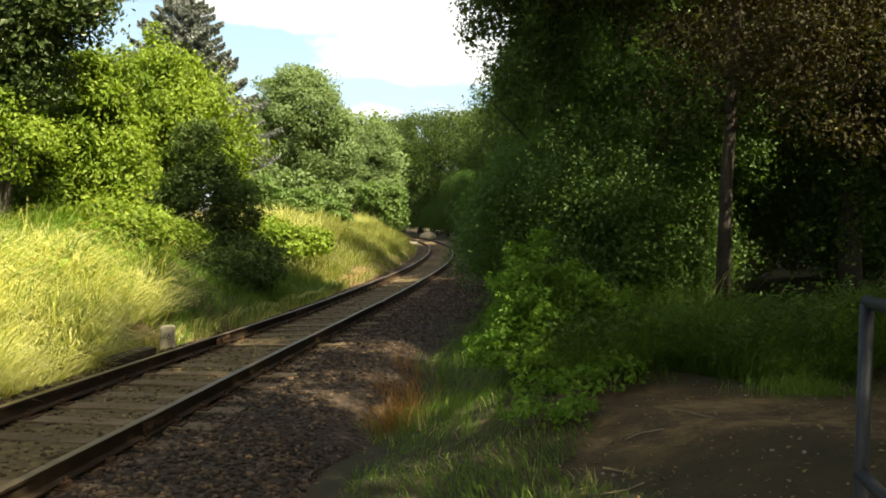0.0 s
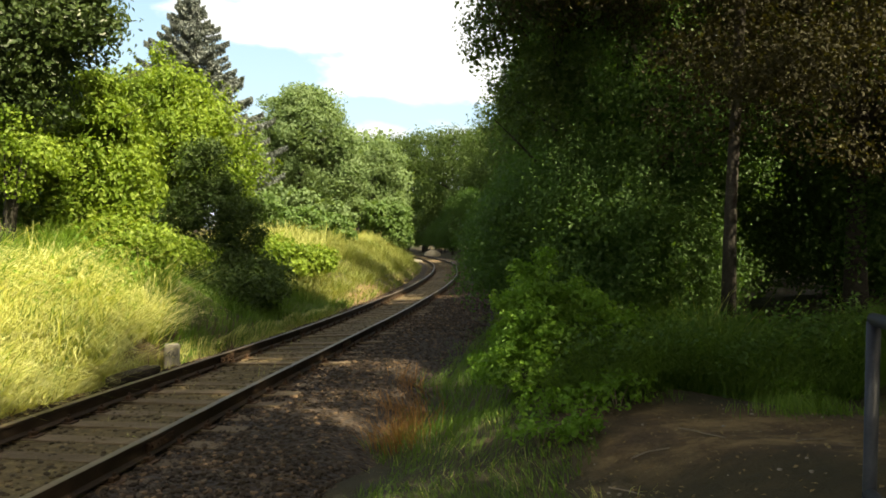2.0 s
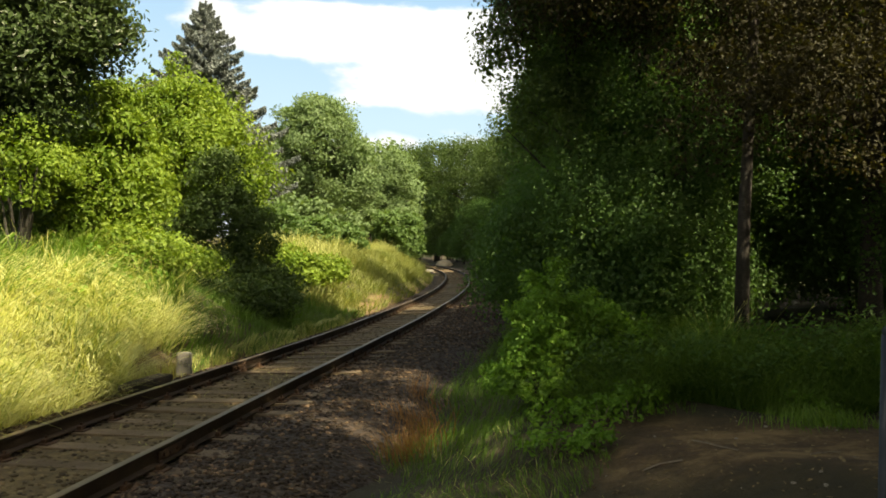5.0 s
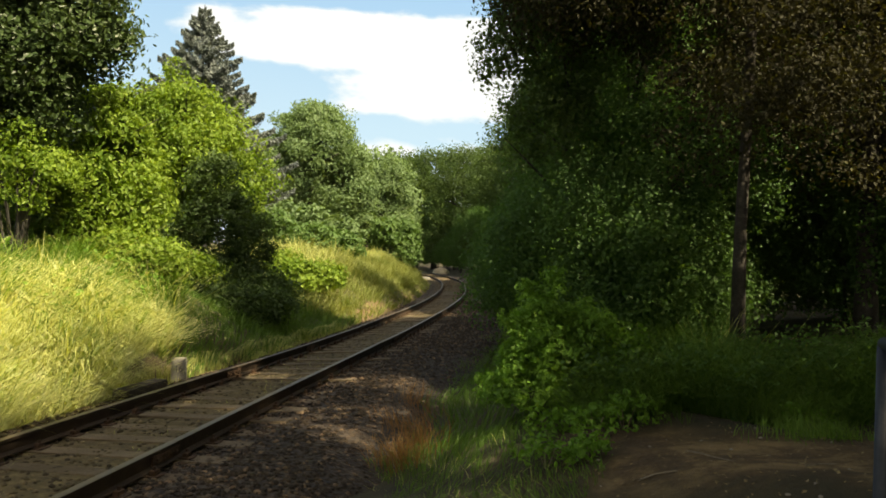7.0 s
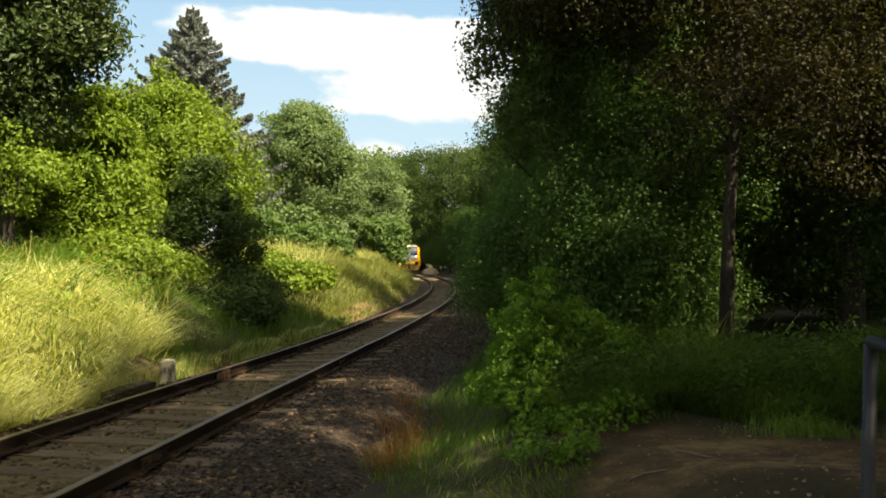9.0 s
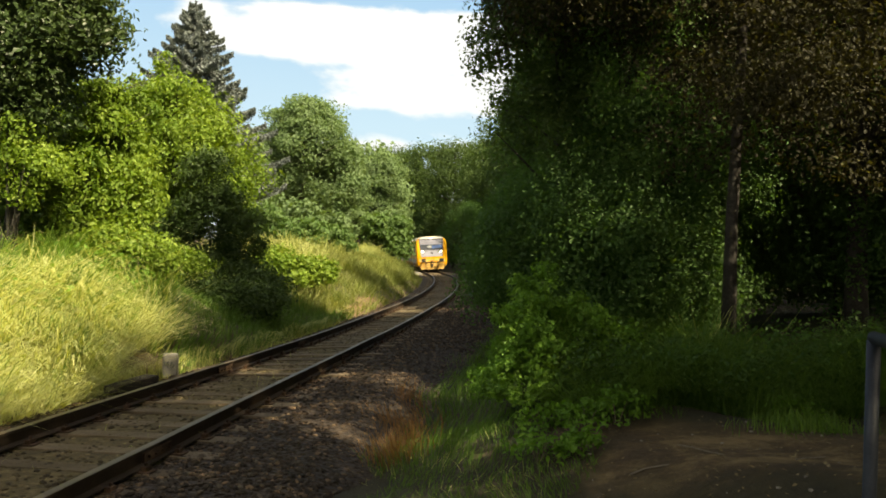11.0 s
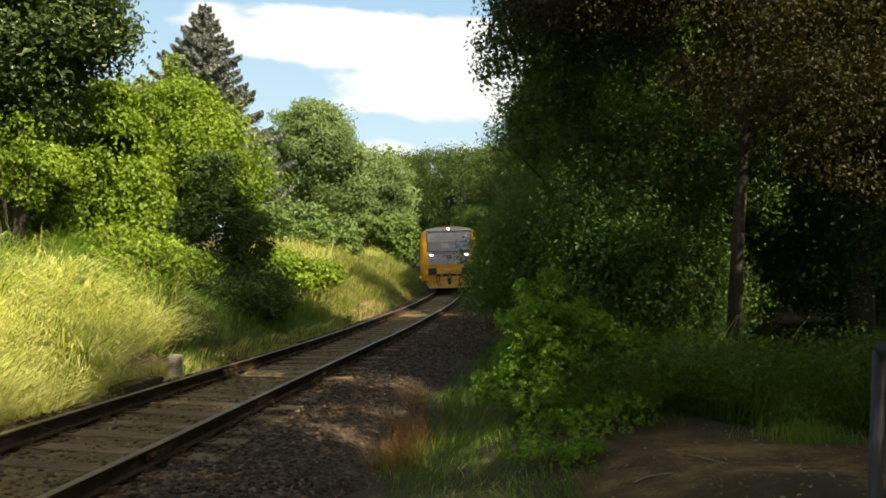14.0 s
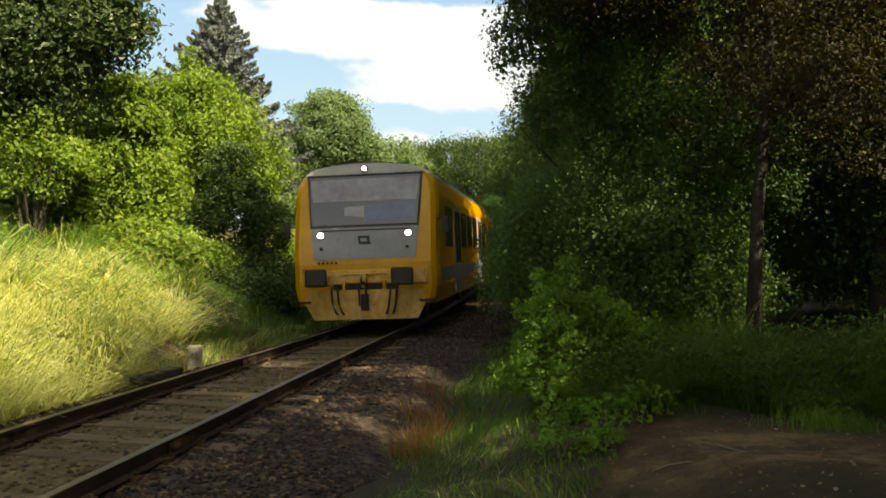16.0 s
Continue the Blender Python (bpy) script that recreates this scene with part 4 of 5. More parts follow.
    x, y = scatter(3600, 24, 70, -2.8, -1.7, 69, -0.6)
    blades("toe_grass", x, y, 0.26, 0.03, GRASS_BANK, 69, "thin olive grass beside the far ballast", 0.6)
    x, y = scatter(16000, 11, 27, -5.5, -1.7, 71)
    k = (x / y > -0.335) & clear(x, y)
    blades("shade_grass", x[k], y[k], 0.30, 0.014, GRASS_SHADE, 71, "short green grass at the foot of the dark shrub", 0.6)
    x, y = scatter(9000, 8.5, 34, 2.45, 4.2, 77, -1.0)
    blades("edge_grass", x, y, 0.26, 0.010, GRASS_SHADE, 77, "green grass between the ballast and the bushes", 0.6)
    x, y = scatter(1500, 5, 16, -0.64, 0.64, 79, 0.7)
    blades("track_weeds", x, y, 0.34, 0.006, GRASS_DRY, 79, "thin straw tufts growing between the rails", 0.9)
    x, y = scatter(2600, 7, 24, -2.0, -1.5, 70, 0.0)
    blades("cess_grass", x, y, 0.28, 0.012, GRASS_DRY, 70, "thin straw grass beside the rail", 0.6)


build_left_trees()
build_left_shrubs()
build_right_trees()
build_right_shrubs()
build_grass()

# ================= train =================
def car_half(z):
    """Half the body's width at height z."""
    return float(np.interp(z, [0.55, 0.9, 2.78, 3.06, 3.25, 3.37, 3.46, 3.52, 3.54], [1.46, 1.535, 1.535, 1.49, 1.38, 1.17, 0.82, 0.38, 0.0]))


def nose_y(z):
    """How far the nose stands back from its foremost plane."""
    return -0.02 - 0.17 * max(0.0, z - 1.5) ** 1.15 - 0.10 * max(0.0, 0.95 - z)


def car_body(length, nose):
    zs = [0.55, 0.9, 1.4, 1.9, 2.3, 2.78, 3.06, 3.25, 3.37, 3.46, 3.52]
    ring = [(-car_half(z), z) for z in zs] + [(0.0, 3.54)] + [(car_half(z), z) for z in reversed(zs)]
    bm = bmesh.new()
    stations = []
    if nose:
        stations += [(lambda z: nose_y(z), 0.90), (lambda z: nose_y(z) - 0.07, 0.965), (lambda z: nose_y(z) - 0.22, 1.0), (lambda z: -1.2, 1.0)]
    else:
        stations += [(lambda z: 0.0, 0.97), (lambda z: -0.06, 1.0)]
    stations += [(lambda z: -length + 0.06, 1.0), (lambda z: -length, 0.97)]
    loops = []
    for fy, k in stations:
        loops.append([bm.verts.new((x * k, fy(z), z if z < 3.1 else 3.1 + (z - 3.1) * (0.9 + 0.1 * (k > 0.98)))) for x, z in ring])
    n = len(ring)
    for a, b in zip(loops, loops[1:]):
        for i in range(n):
            j = (i + 1) % n
            bm.faces.new((a[i], a[j], b[j], b[i]))
    half = n // 2
    for lp in (loops[0], loops[-1]):      # end caps, strip by strip
        for i in range(half - 1):
            bm.faces.new((lp[i], lp[i + 1], lp[n - 2 - i], lp[n - 1 - i]))
        bm.faces.new((lp[half - 1], lp[half], lp[half + 1]))
    bmesh.ops.recalc_face_normals(bm, faces=bm.faces[:])
    return bm


def nose_panel(outline, out=0.012, depth=0.02):
    """A panel that follows the nose; outline in (across, up)."""
    zs = sorted({z for _, z in outline})
    bm = bmesh.new()
    front = [bm.verts.new((x, nose_y(z) + out, z)) for x, z in outline]
    back = [bm.verts.new((x, nose_y(z) + out - depth, z)) for x, z in outline]
    n = len(outline)
    for i in range(n):
        j = (i + 1) % n
        bm.faces.new((front[i], front[j], back[j], back[i]))
    half = n // 2
    for lp in (front, back):
        for i in range(half - 1):
            bm.faces.new((lp[i], lp[i + 1], lp[n - 2 - i], lp[n - 1 - i]))
    bmesh.ops.recalc_face_normals(bm, faces=bm.faces[:])
    return bm


def column(halves):
    """An outline up one side and down the other from (half width, z) pairs."""
    return [(-w, z) for w, z in halves] + [(w, z) for w, z in reversed(halves)]


def disc(at, r, depth, sides=20):
    x, y, z = at
    return tube([(x, y, z), (x, y + depth, z)], r, sides)


def build_car(nose, label):
    car = tagged(new("railcar"), label, "train", "cars of the train")
    length = 14.0
    part("body", car_body(length, nose), YELLOW, car, "", False)
    # grey roof skin, slightly proud
    bm = bmesh.new()
    prof = [(-1.45, 3.15), (-1.38, 3.25), (-1.17, 3.37), (-0.82, 3.46), (-0.38, 3.52), (0, 3.54), (0.38, 3.52), (0.82, 3.46), (1.17, 3.37), (1.38, 3.25), (1.45, 3.15)]
    loops = [[bm.verts.new((x * k, y, z + 0.012)) for x, z in prof] for y, k in ((-0.50, 0.93), (-0.75, 1.0), (-length + 0.1, 1.0))]
    for a, b in zip(loops, loops[1:]):
        for i in range(len(prof) - 1):
            bm.faces.new((a[i], a[i + 1], b[i + 1], b[i]))
    bmesh.ops.solidify(bm, geom=bm.faces[:], thickness=0.01)
    part("roof", bm, ROOF_GREY, car, "light grey roof", True)
    # sides: windows and doors
    for sx in (-1, 1):
        for k in range(7):
            if k in (1, 5):
                continue
            y = -2.1 - k * 1.72
            frame_ = block((0.03, 1.36, 0.92), (sx * 1.53, y, 2.15), 0.012)
            w = part("window", frame_, BLACK, car)
            part("pane", block((0.02, 1.24, 0.80), (sx * 1.543, y, 2.15), 0.004), DARK_GLASS, w)
        for k in (1, 5):
            y = -2.1 - k * 1.72
            d = part("door", block((0.05, 1.25, 2.05), (sx * 1.53, y, 1.66), 0.02), GREY_PAINT, car, "grey folding passenger door")
            for off in (-0.3, 0.3):
                part("pane", block((0.02, 0.46, 1.25), (sx * 1.555, y + off, 1.95), 0.006), DARK_GLASS, d)
        part("lower_stripe", block((0.02, length - 0.9, 0.30), (sx * 1.533, -length / 2 - 0.1, 1.12), 0.005), GREY_PAINT, car, "grey stripe along the side")
    # running gear
    part("underframe", block((2.3, length - 1.2, 0.34), (0, -length / 2, 0.62), 0.03), BLACK, car)
    for y in (-3.2, -11.0):
        for sx in (-1, 1):
            w = joined([tube([(sx * 0.70, y, 0.42), (sx * 0.82, y, 0.42)], 0.42, 24), tube([(sx * 0.66, y, 0.42), (sx * 0.70, y, 0.42)], 0.45, 24)])
            part("wheel", w, RAIL_SIDE, car)
        part("axle", tube([(-0.8, y, 0.42), (0.8, y, 0.42)], 0.08, 10), BLACK, car)
    if not nose:
        return car
    # nose: dark band, windscreen, grey panel
    part("roof_cap", nose_panel(column([(1.27, 3.27), (1.18, 3.34), (1.02, 3.41), (0.72, 3.46), (0.3, 3.49)]), 0.03, 0.12), ROOF_GREY, car, "light grey roof front")
    part("windscreen_surround", nose_panel(column([(1.14, 2.14), (1.17, 2.5), (1.20, 2.9), (1.23, 3.28)]), 0.014), CAB_DARK, car)
    screen = part("windscreen", nose_panel(column([(1.10, 2.20), (1.13, 2.5), (1.16, 2.9), (1.18, 3.22)]), 0.024, 0.008), SCREEN, car, "wide one-piece dark windscreen")
    part("blind", nose_panel([(-1.06, 2.33), (-1.06, 2.45), (-1.06, 2.66), (-0.02, 2.60), (-0.02, 2.42), (-0.02, 2.28)], 0.027, 0.002), BLUE_GLASS, screen, "blue blind behind the glass")
    part("desk", nose_panel([(0.0, 2.36), (0.0, 2.45), (0.0, 2.60), (0.42, 2.57), (0.42, 2.45), (0.42, 2.40)], 0.027, 0.002), PALE_GLASS, screen, "pale panel behind the glass")
    # Thin sheet that makes the upper windscreen a lighter grey.
    part("sun_blind", nose_panel(column([(1.09, 2.70), (1.12, 2.8), (1.14, 3.0), (1.15, 3.17)]), 0.027, 0.002), GREY_GLASS, screen, "grey sheet over the upper windscreen")
    panel = part("nose_panel", nose_panel(column([(1.06, 1.50), (1.08, 1.7), (1.11, 1.95), (1.13, 2.15)]), 0.016), GREY_PAINT, car, "grey painted nose panel")
    part("shadow_gap", nose_panel(column([(0.94, 2.075), (0.945, 2.085), (0.95, 2.095), (0.955, 2.105)]), 0.022, 0.01), BLACK, panel)
    part("emblem", nose_panel([(-0.15, 1.79), (-0.12, 1.87), (-0.11, 1.97), (0.13, 1.97), (0.13, 1.89), (0.10, 1.79)], 0.022, 0.01), BLACK, panel, "small dark emblem")
    part("emblem_bar", nose_panel([(-0.08, 1.85), (-0.06, 1.88), (-0.05, 1.92), (0.08, 1.92), (0.07, 1.88), (0.06, 1.85)], 0.026, 0.006), GREY_PAINT, panel)
    for sx in (-1, 1):
        y0 = nose_y(2.0)
        lamp = part("headlamp", disc((sx * 0.92, y0, 2.0), 0.082, 0.035), BLACK, car)
        part("lens", disc((sx * 0.92, y0 + 0.03, 2.0), 0.056, 0.012), LAMP_ON, lamp, "lit white headlamp")
        tail = part("tail_lamp", disc((sx * 0.90, nose_y(1.72), 1.72), 0.05, 0.035, 16), GREY_PAINT, car)
        part("lens", disc((sx * 0.90, nose_y(1.72) + 0.03, 1.72), 0.036, 0.01, 16), BLACK, tail)
        # buffers
        buf = part("buffer", block((0.44, 0.05, 0.36), (sx * 0.875, 0.56, 1.13), 0.045), BLACK, car, "black rectangular buffer head")
        part("buffer_shank", tube([(sx * 0.875, -0.05, 1.13), (sx * 0.875, 0.25, 1.13), (sx * 0.875, 0.54, 1.13)], [0.13, 0.12, 0.08], 12), YELLOW_WORN, buf)
        # hoses
        for k, off in enumerate((0.55, 0.68)):
            pts = [(sx * off, 0.02, 0.92), (sx * off, 0.12, 0.86), (sx * (off - 0.02), 0.15, 0.62), (sx * (off - 0.07), 0.10, 0.42), (sx * (off - 0.11), 0.06, 0.36)]
            part("brake_hose", tube(pts, 0.022, 8), BLACK, car)
        part("step", block((0.30, 0.16, 0.05), (sx * 1.28, -0.02, 0.62), 0.01), BLACK, car)
        part("handrail", tube([(sx * 1.30, 0.03, 0.95), (sx * 1.30, 0.06, 1.0), (sx * 1.30, 0.05, 1.3), (sx * 1.30, 0.0, 1.35)], 0.014, 8), YELLOW_WORN, car)
        # mirror on an arm
        arm = part("mirror_arm", tube([(sx * 1.46, -0.30, 2.25), (sx * 1.62, -0.22, 2.3)], 0.014, 8), BLACK, car)
        part("mirror", block((0.14, 0.06, 0.34), (sx * 1.68, -0.22, 2.15), 0.02), BLACK, arm, "rear-view mirror on a short arm")
    part("headstock", block((2.5, 0.10, 0.30), (0, -0.03, 1.12), 0.02), YELLOW_WORN, car, "yellow buffer beam")
    for z in (1.02, 1.18):
        part("beam_rib", block((0.95, 0.05, 0.03), (0, 0.035, z), 0.008), YELLOW, car)
    # Flat dark rusty block; its darkness paints the shade of a recess.
    part("beam_recess", block((1.30, 0.03, 0.13), (0, 0.025, 0.92), 0.006), RAIL_SIDE, car, "dark rusty strip painting the shaded recess under the beam")
    for sx in (-0.42, 0.42):
        part("beam_bracket", block((0.07, 0.09, 0.20), (sx, 0.05, 0.96), 0.012), YELLOW, car)
    part("coupling_bracket", block((0.10, 0.14, 0.30), (0, 0.06, 1.05), 0.02), YELLOW_WORN, car)
    part("coupling_hook", joined([tube([(0, 0.05, 1.0), (0, 0.30, 1.0), (0, 0.36, 1.06), (0, 0.30, 1.12)], [0.04, 0.035, 0.03, 0.02], 8),
                                  tube([(-0.07, 0.26, 1.0), (-0.07, 0.24, 0.55), (0.07, 0.24, 0.55), (0.07, 0.26, 1.0)], 0.022, 8)]), BLACK, car, "dark hanging screw coupling")
    # plough: a broad plate with clipped lower corners
    bm = bmesh.new()
    outline = [(-1.16, 0.86), (1.16, 0.86), (1.28, 0.62), (1.08, 0.25), (-1.08, 0.25), (-1.28, 0.62)]
    f = [bm.verts.new((x, 0.05 - (0.8 - z) * 0.1, z)) for x, z in outline]
    b = [bm.verts.new((x, 0.01 - (0.8 - z) * 0.1, z)) for x, z in outline]
    bm.faces.new(f)
    bm.faces.new(b[::-1])
    for i in range(6):
        bm.faces.new((f[i], b[i], b[(i + 1) % 6], f[(i + 1) % 6]))
    bmesh.ops.recalc_face_normals(bm, faces=bm.faces[:])
    part("plough", bm, YELLOW_WORN, car, "dusty yellow plough plate")
    part("plough_slot", block((0.17, 0.012, 0.34), (0, 0.052, 0.60), 0.004), BLACK, car)
    top = part("top_lamp", disc((0, nose_y(3.36) + 0.03, 3.38), 0.075, 0.05), BLACK, car)
    part("lens", disc((0, nose_y(3.36) + 0.075, 3.38), 0.045, 0.012), LAMP_ON, top, "small lit white top lamp")
    # unreadable running number
    for k in range(5):
        x0 = 0.93 - k * 0.09
        part("number_mark", nose_panel([(x0, 1.40), (x0, 1.42), (x0, 1.45), (x0 + 0.05, 1.45), (x0 + 0.05, 1.42), (x0 + 0.05, 1.40)], 0.012, 0.008), BLACK, car)
    return car


SCREEN = surface("dark_windscreen", (0.012, 0.014, 0.016), (0.018, 0.020, 0.023), (0.03, 0.032, 0.035), 1.2, 6, 0.08, bump=0.0, spec=0.9)
BLUE_GLASS = surface("blue_behind_glass", (0.02, 0.045, 0.12), (0.03, 0.065, 0.17), (0.045, 0.085, 0.21), 2, 8, 0.10, bump=0.0, spec=0.8)
PALE_GLASS = surface("pale_behind_glass", (0.16, 0.17, 0.16), (0.22, 0.23, 0.22), (0.28, 0.29, 0.28), 2, 8, 0.12, bump=0.0, spec=0.8)
GREY_GLASS = surface("grey_screen_sheet", (0.10, 0.10, 0.125), (0.165, 0.165, 0.205), (0.26, 0.26, 0.31), 1.5, 8, 0.10, bump=0.0, spec=0.8)
LEAD = build_car(True, "yellow and grey diesel railcar with lit headlamps")
TRAIL = build_car(False, "yellow and grey trailer car behind the railcar")


def car_pose(s_front):
    """A two-axle car whose front stands at s_front on the line, its axles on the rails."""
    xa, ya, _ = on_line(s_front + 3.2)
    xb, yb, _ = on_line(s_front + 11.0)
    a = math.atan2(ya - yb, xa - xb)          # heading towards the eye
    c, s = math.cos(a), math.sin(a)
    return Matrix.Translation((xa + 3.2 * c - 0.06 * s, ya + 3.2 * s + 0.06 * c, 0.4 * float(cant(ya)))) @ Matrix.Rotation(a - math.pi / 2, 4, "Z") @ Matrix.Rotation(math.atan(float(cant(ya))), 4, "Y")


def motions():
    times = [k * 0.5 for k in range(33)]
    way = lambda t: float(np.interp(t, [0.0, 9.0, 12.5, 14.0, 14.5, 15.0, 15.5, 16.0], [226.0, 110.0, 65.5, 45.3, 38.8, 32.4, 24.9, 17.6]))
    walk(LEAD, [(t, car_pose(way(t))) for t in times])
    walk(TRAIL, [(t, car_pose(way(t) + 14.5)) for t in times])


# ================= small things =================
def build_railing():
    z0 = float(height(1.57, 3.07))
    rail = tagged(new("railing"), "dark blue-grey tubular steel railing beside the path", "railing")
    top, mid = 1.555, 0.92
    a, b = Vector((1.60, 3.07, 0)), Vector((1.20, 1.30, 0))
    for p in (a, b):
        part("post", tube([(p.x, p.y, z0 - 0.2), (p.x, p.y, top - 0.01)], 0.025, 16), STEEL_BLUE, rail, "", True)
    for z in (top, mid):
        part("bar", tube([(a.x, a.y, z), (b.x, b.y, z)], 0.024, 16), STEEL_BLUE, rail, "", True)


def build_marker_stone():
    x, y = -4.12, 13.5
    ob = tagged(new("marker_stone"), "weathered concrete trackside marker stone with painted number", "marker stone")
    ob.matrix_basis = Matrix.Translation((x, y, float(height(x, y)) - 0.05)) @ Matrix.Rotation(0.12, 4, "Z")
    part("stone", block((0.25, 0.17, 0.52), (0, 0, 0.26), 0.03, taper=0.88), CONCRETE, ob)
    cu = bpy.data.curves.new("number", "FONT")
    cu.body, cu.size, cu.extrude, cu.align_x = "46", 0.15, 0.003, "CENTER"
    tmp = bpy.data.objects.new("number", cu)
    scene.collection.objects.link(tmp)
    me = bpy.data.meshes.new_from_object(tmp.evaluated_get(bpy.context.evaluated_depsgraph_get()))
    bpy.data.objects.remove(tmp)
    me.name = "number"
    me.materials.clear()
    me.materials.append(BLACK)
    num = new("number", me)
    num.parent = ob
    num.matrix_basis = Matrix.Translation((0, -0.083, 0.30)) @ Matrix.Rotation(radians(88), 4, "X")


def build_small():
    # a dark timber lying beside the far rail
    bm = block((0.22, 1.1, 0.11), (0, 0, 0.055), 0.012)
    ob = part("timber", bm, WOOD_DARK, None, "old dark timber lying beside the rail")
    tagged(ob, category="timber")
    ob.matrix_basis = Matrix.Translation((-4.10, 11.75, -0.17)) @ Matrix.Rotation(radians(-9), 4, "Z")
    # stick on the bare soil
    z = lambda x, y: float(height(x, y))
    for pts in ([(2.02, 6.9), (2.10, 6.72), (2.13, 6.55), (2.2, 6.32)], [(1.25, 5.9), (1.36, 5.74), (1.42, 5.6)], [(1.5, 6.3), (1.62, 6.34), (1.78, 6.3)],
                [(2.6, 6.0), (2.72, 6.12), (2.9, 6.2)], [(1.1, 5.3), (1.3, 5.36), (1.42, 5.45)]):
        ob = part("stick", tube([(x, y, z(x, y) + 0.012) for x, y in pts], [0.007 - 0.001 * k for k in range(len(pts))], 6), TWIG, None, "thin dry stick on the trodden soil")
        tagged(ob, category="stick", group="sticks on the path")
    # broad-leaved weeds
    for x, y, s, sd in ((1.42, 7.7, 0.30, 71), (1.75, 7.95, 0.34, 72), (0.92, 7.1, 0.26, 73), (1.05, 8.1, 0.25, 74), (3.5, 8.1, 0.24, 75), (1.25, 6.95, 0.2, 76)):
        ob = tagged(new("weed"), "low fresh green broad-leaved weed by the path", "weed", "weeds by the path")
        ob.location = (x, y, z(x, y))
        part("stems", joined([tube([(0, 0, -0.05), (math.cos(a) * s * 0.3, math.sin(a) * s * 0.3, s * 0.6)], [0.005, 0.003], 5) for a in (0.3, 1.7, 2.9, 4.1, 5.4)]), TWIG, ob)
        foliage("leaves", [(0, 0, s * 0.45, s, s, s * 0.5)], WEED, ob, 0.055, 26, 11, 0.06, sd, 0.9, 0.0, "", True)
    # pale sandy heap beside the bend, and a concrete slab across the cess
    bm = bmesh.new()
    bmesh.ops.create_icosphere(bm, subdivisions=4, radius=1)
    for v in bm.verts:
        v.co = Vector((v.co.x * 1.9, v.co.y * 2.6, v.co.z * 1.1))
        v.co += v.co.normalized() * 0.16 * noise.noise(v.co * 1.3)
    ob = part("sand_heap", bm, SAND, None, "pale sunlit heap of sandy soil by the bend", True)
    tagged(ob, category="sand heap")
    ob.matrix_basis = Matrix.Translation((-0.2, 111, -0.25)) @ Matrix.Diagonal((0.6, 1.6, 0.8, 1))
    bm = block((3.4, 1.6, 0.2), (0, 0, 0), 0.02)
    ob = part("crossing_slab", bm, CONCRETE, None, "pale concrete crossing slab beside the rails")
    tagged(ob, category="slab")
    ob.matrix_basis = Matrix.Translation((-2.9, 80, -0.10)) @ Matrix.Rotation(0.09, 4, "Z")


def build_litter():
    """Dry leaves and crumbs of soil on the trodden ground."""
    g = np.random.default_rng(81)
    n = 700
    x, y = g.uniform(0.9, 4.6, n), g.uniform(4.2, 7.9, n)
    pts = np.stack([x, y, height(x, y) + 0.012], 1)
    v, f = leaves_at(pts, 0.036, g, 2.2)
    ob = mesh_object("leaf_litter", v.tolist(), f.tolist(), LITTER, None, "scattered dry brown leaves on the bare soil")
    tagged(ob, category="leaf litter", kind="stuff")
    shapes = [stone_mesh(40 + k) for k in range(4)]
    for me in shapes:
        me.name = "pebble"
        me.materials.clear()
        me.materials.append(PEBBLE)
    for k in range(60):
        px, py, r = g.uniform(1.2, 4.4), g.uniform(4.6, 7.8), g.uniform(0.008, 0.024)
        ob = new("pebble", shapes[k % 4])
        ob.matrix_basis = Matrix.LocRotScale((px, py, float(height(px, py)) + r * 0.2), Euler((0, 0, g.uniform(0, 6.28))), (r, r, r))
        tagged(ob, "small pale pebble on the trodden soil", "pebble", "pebbles on the path")


LITTER = leafy("dry_leaf", (0.10, 0.065, 0.03), (0.19, 0.13, 0.06), (0.34, 0.26, 0.14), through_light=0.2)
PEBBLE = surface("pebble_grey", (0.12, 0.10, 0.08), (0.24, 0.21, 0.17), (0.38, 0.34, 0.28), 20, 120, 0.9, random_tone=0.5)
build_litter()
WOOD_DARK = surface("timber_dark", (0.018, 0.014, 0.011), (0.035, 0.027, 0.021), (0.065, 0.05, 0.04), 5, 50, 0.9, bump=0.5)
build_railing()
build_marker_stone()
build_small()


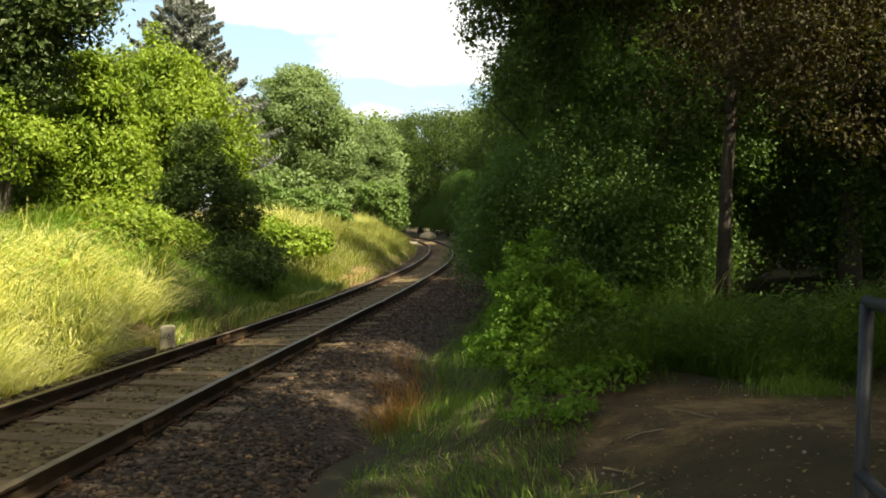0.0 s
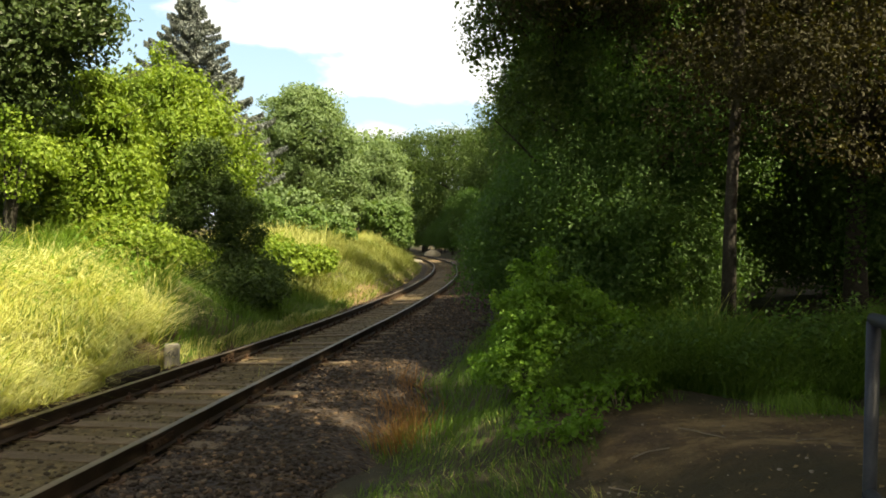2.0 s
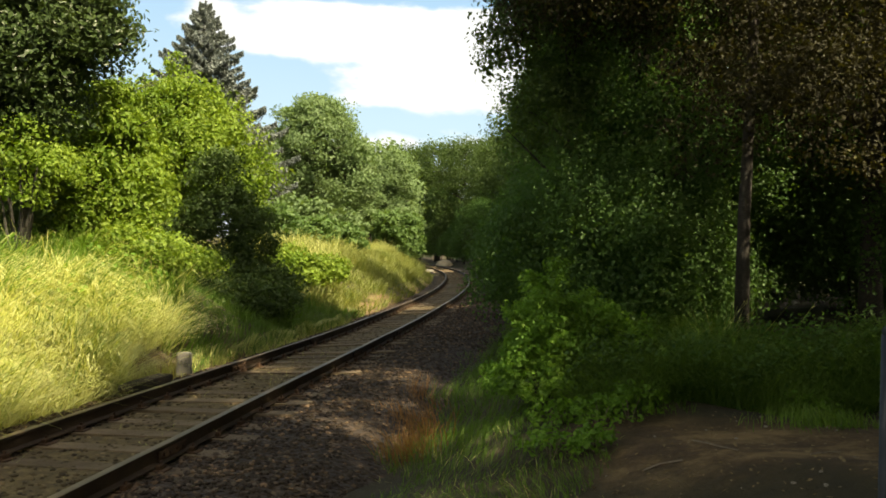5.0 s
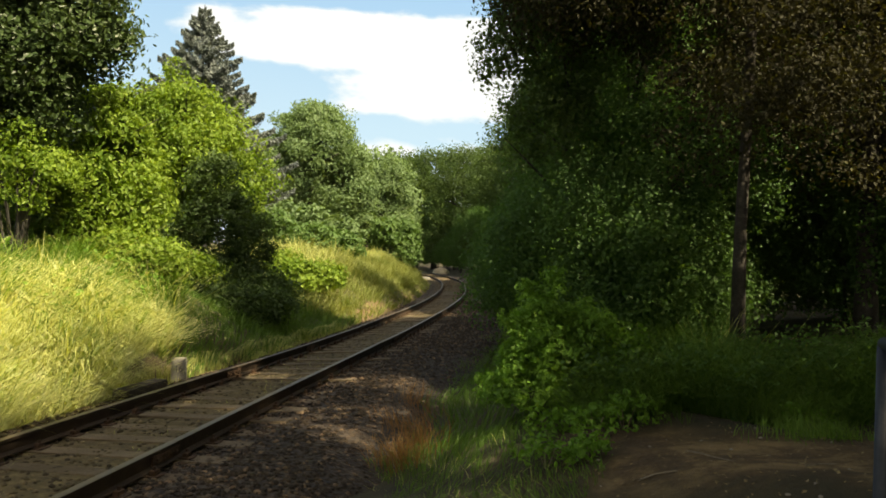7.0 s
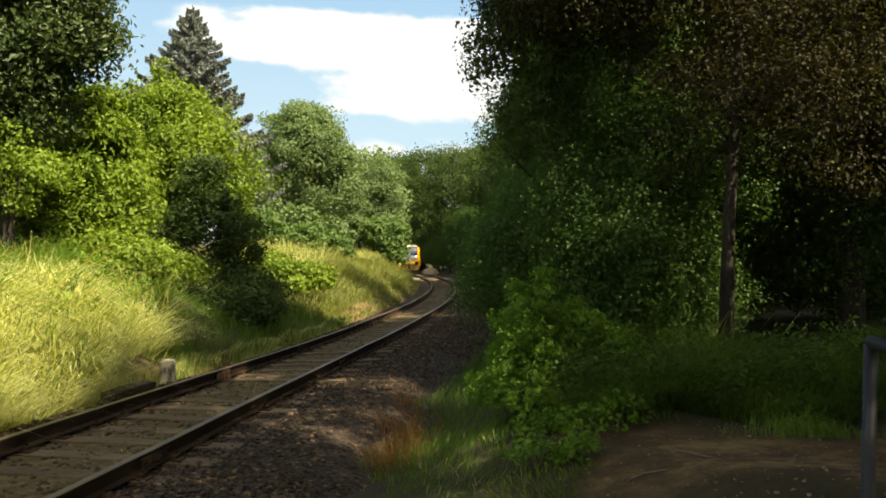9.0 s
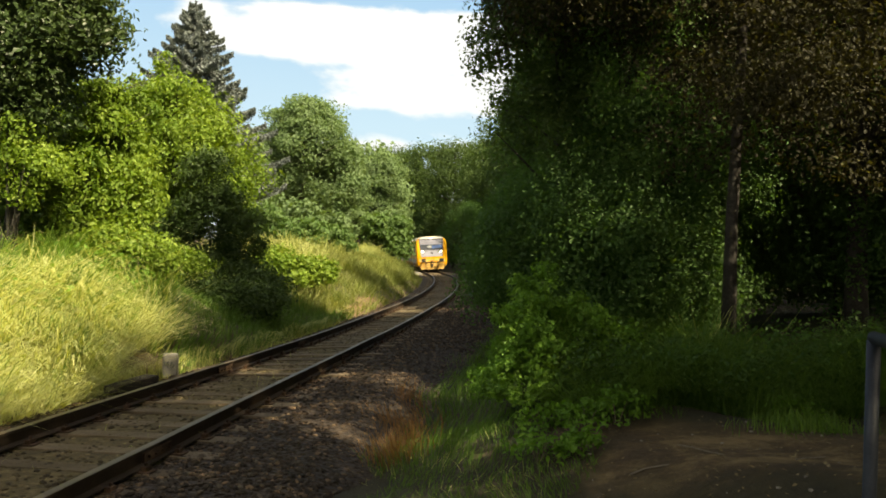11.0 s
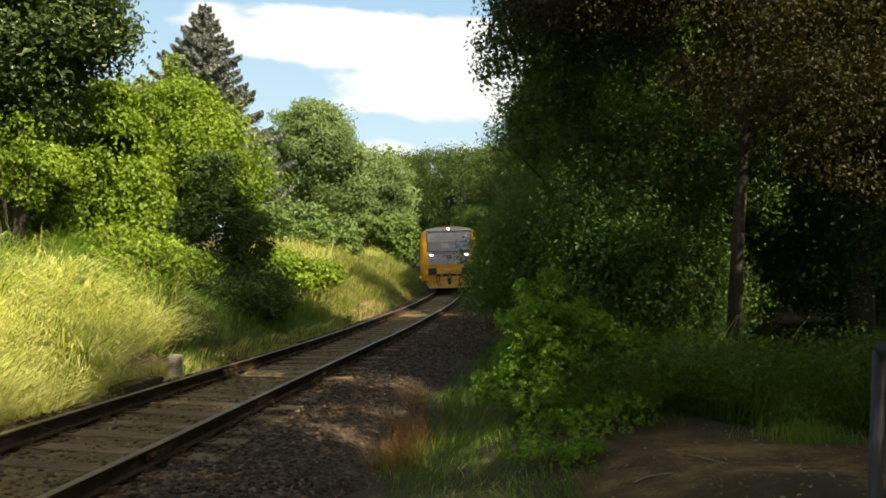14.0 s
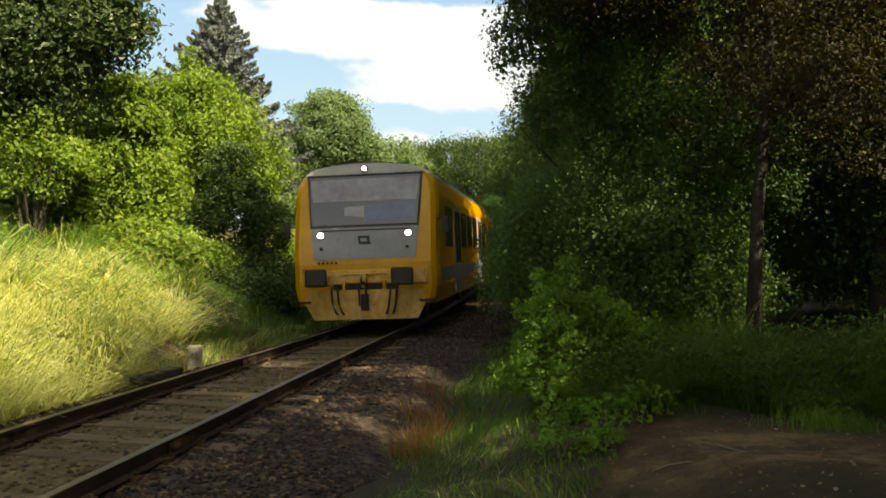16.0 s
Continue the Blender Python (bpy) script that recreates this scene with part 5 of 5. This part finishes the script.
# ================= clouds, far behind all =================
def build_clouds():
    m, nt, b = nodes_of("cumulus")
    nt.nodes.remove(b)
    tc = nt.nodes.new("ShaderNodeTexCoord")
    sep = nt.nodes.new("ShaderNodeSeparateXYZ")
    nt.links.new(tc.outputs["Object"], sep.inputs[0])

    def calc(op, a, b_):
        n = nt.nodes.new("ShaderNodeMath")
        n.operation = op
        for sock, v in zip(n.inputs, (a, b_)):
            if isinstance(v, (int, float)):
                sock.default_value = v
            else:
                nt.links.new(v, sock)
        return n.outputs[0]

    flat = nt.nodes.new("ShaderNodeMapping")
    flat.inputs["Scale"].default_value = (1.0, 1.0, 2.2)
    nt.links.new(tc.outputs["Object"], flat.inputs["Vector"])
    puff = nt.nodes.new("ShaderNodeTexNoise")
    puff.inputs["Scale"].default_value, puff.inputs["Detail"].default_value, puff.inputs["Roughness"].default_value = 0.0042, 9, 0.56
    nt.links.new(flat.outputs[0], puff.inputs["Vector"])
    zz = calc("DIVIDE", sep.outputs[2], 1000.0)
    grey = lambda v: (v, v, v)
    band = ramp(nt, zz, (0.0, grey(0.85)), (0.30, grey(0.70)), (0.36, grey(0.25)), (0.44, grey(0.15)), (0.51, grey(0.22)), (0.55, grey(0.95)), (0.66, grey(0.95)), (0.71, grey(0.10)), (0.85, grey(0.05)), (1.0, grey(0.4)))
    east = nt.nodes.new("ShaderNodeMapRange")
    east.inputs["From Min"].default_value, east.inputs["From Max"].default_value = -420, -180
    nt.links.new(sep.outputs[0], east.inputs["Value"])
    mid = ramp(nt, zz, (0.37, grey(0.0)), (0.42, grey(0.75)), (0.50, grey(0.75)), (0.56, grey(0.0)))
    dens = calc("ADD", calc("ADD", band, calc("MULTIPLY", east.outputs[0], mid)), calc("MULTIPLY", calc("SUBTRACT", puff.outputs["Fac"], 0.5), 1.6))
    west = nt.nodes.new("ShaderNodeMapRange")
    west.inputs["From Min"].default_value, west.inputs["From Max"].default_value = -780, -640
    west.inputs["To Min"].default_value, west.inputs["To Max"].default_value = -0.8, 0.0
    nt.links.new(sep.outputs[0], west.inputs["Value"])
    dens = calc("ADD", dens, west.outputs[0])
    add2 = nt.nodes.new("ShaderNodeMapRange")
    add2.interpolation_type = "SMOOTHSTEP"
    add2.inputs["From Min"].default_value, add2.inputs["From Max"].default_value = 0.42, 0.78
    nt.links.new(dens, add2.inputs["Value"])
    blue = ramp(nt, zz, (0.0, (0.23, 0.33, 0.47)), (0.35, (0.19, 0.305, 0.47)), (0.9, (0.10, 0.22, 0.43)))
    em = nt.nodes.new("ShaderNodeEmission")
    nt.links.new(mixed(nt, add2.outputs[0], blue, (0.325, 0.385, 0.50)), em.inputs[0])
    em.inputs[1].default_value = 0.95
    nt.links.new(em.outputs[0], nt.nodes["Material Output"].inputs["Surface"])
    verts, faces = [], []
    n = 24
    for i in range(n + 1):
        a = radians(-70 + 140 * i / n)
        for z_ in (-20, 1600):
            verts.append((2400 * math.sin(a), 2400 * math.cos(a), z_))
    for i in range(n):
        k = 2 * i
        faces.append((k, k + 1, k + 3, k + 2))
    ob = mesh_object("backdrop", verts, faces, m, None, "white summer clouds in a blue sky")
    tagged(ob, category="clouds", kind="structure")


build_clouds()

build_stones()
motions()
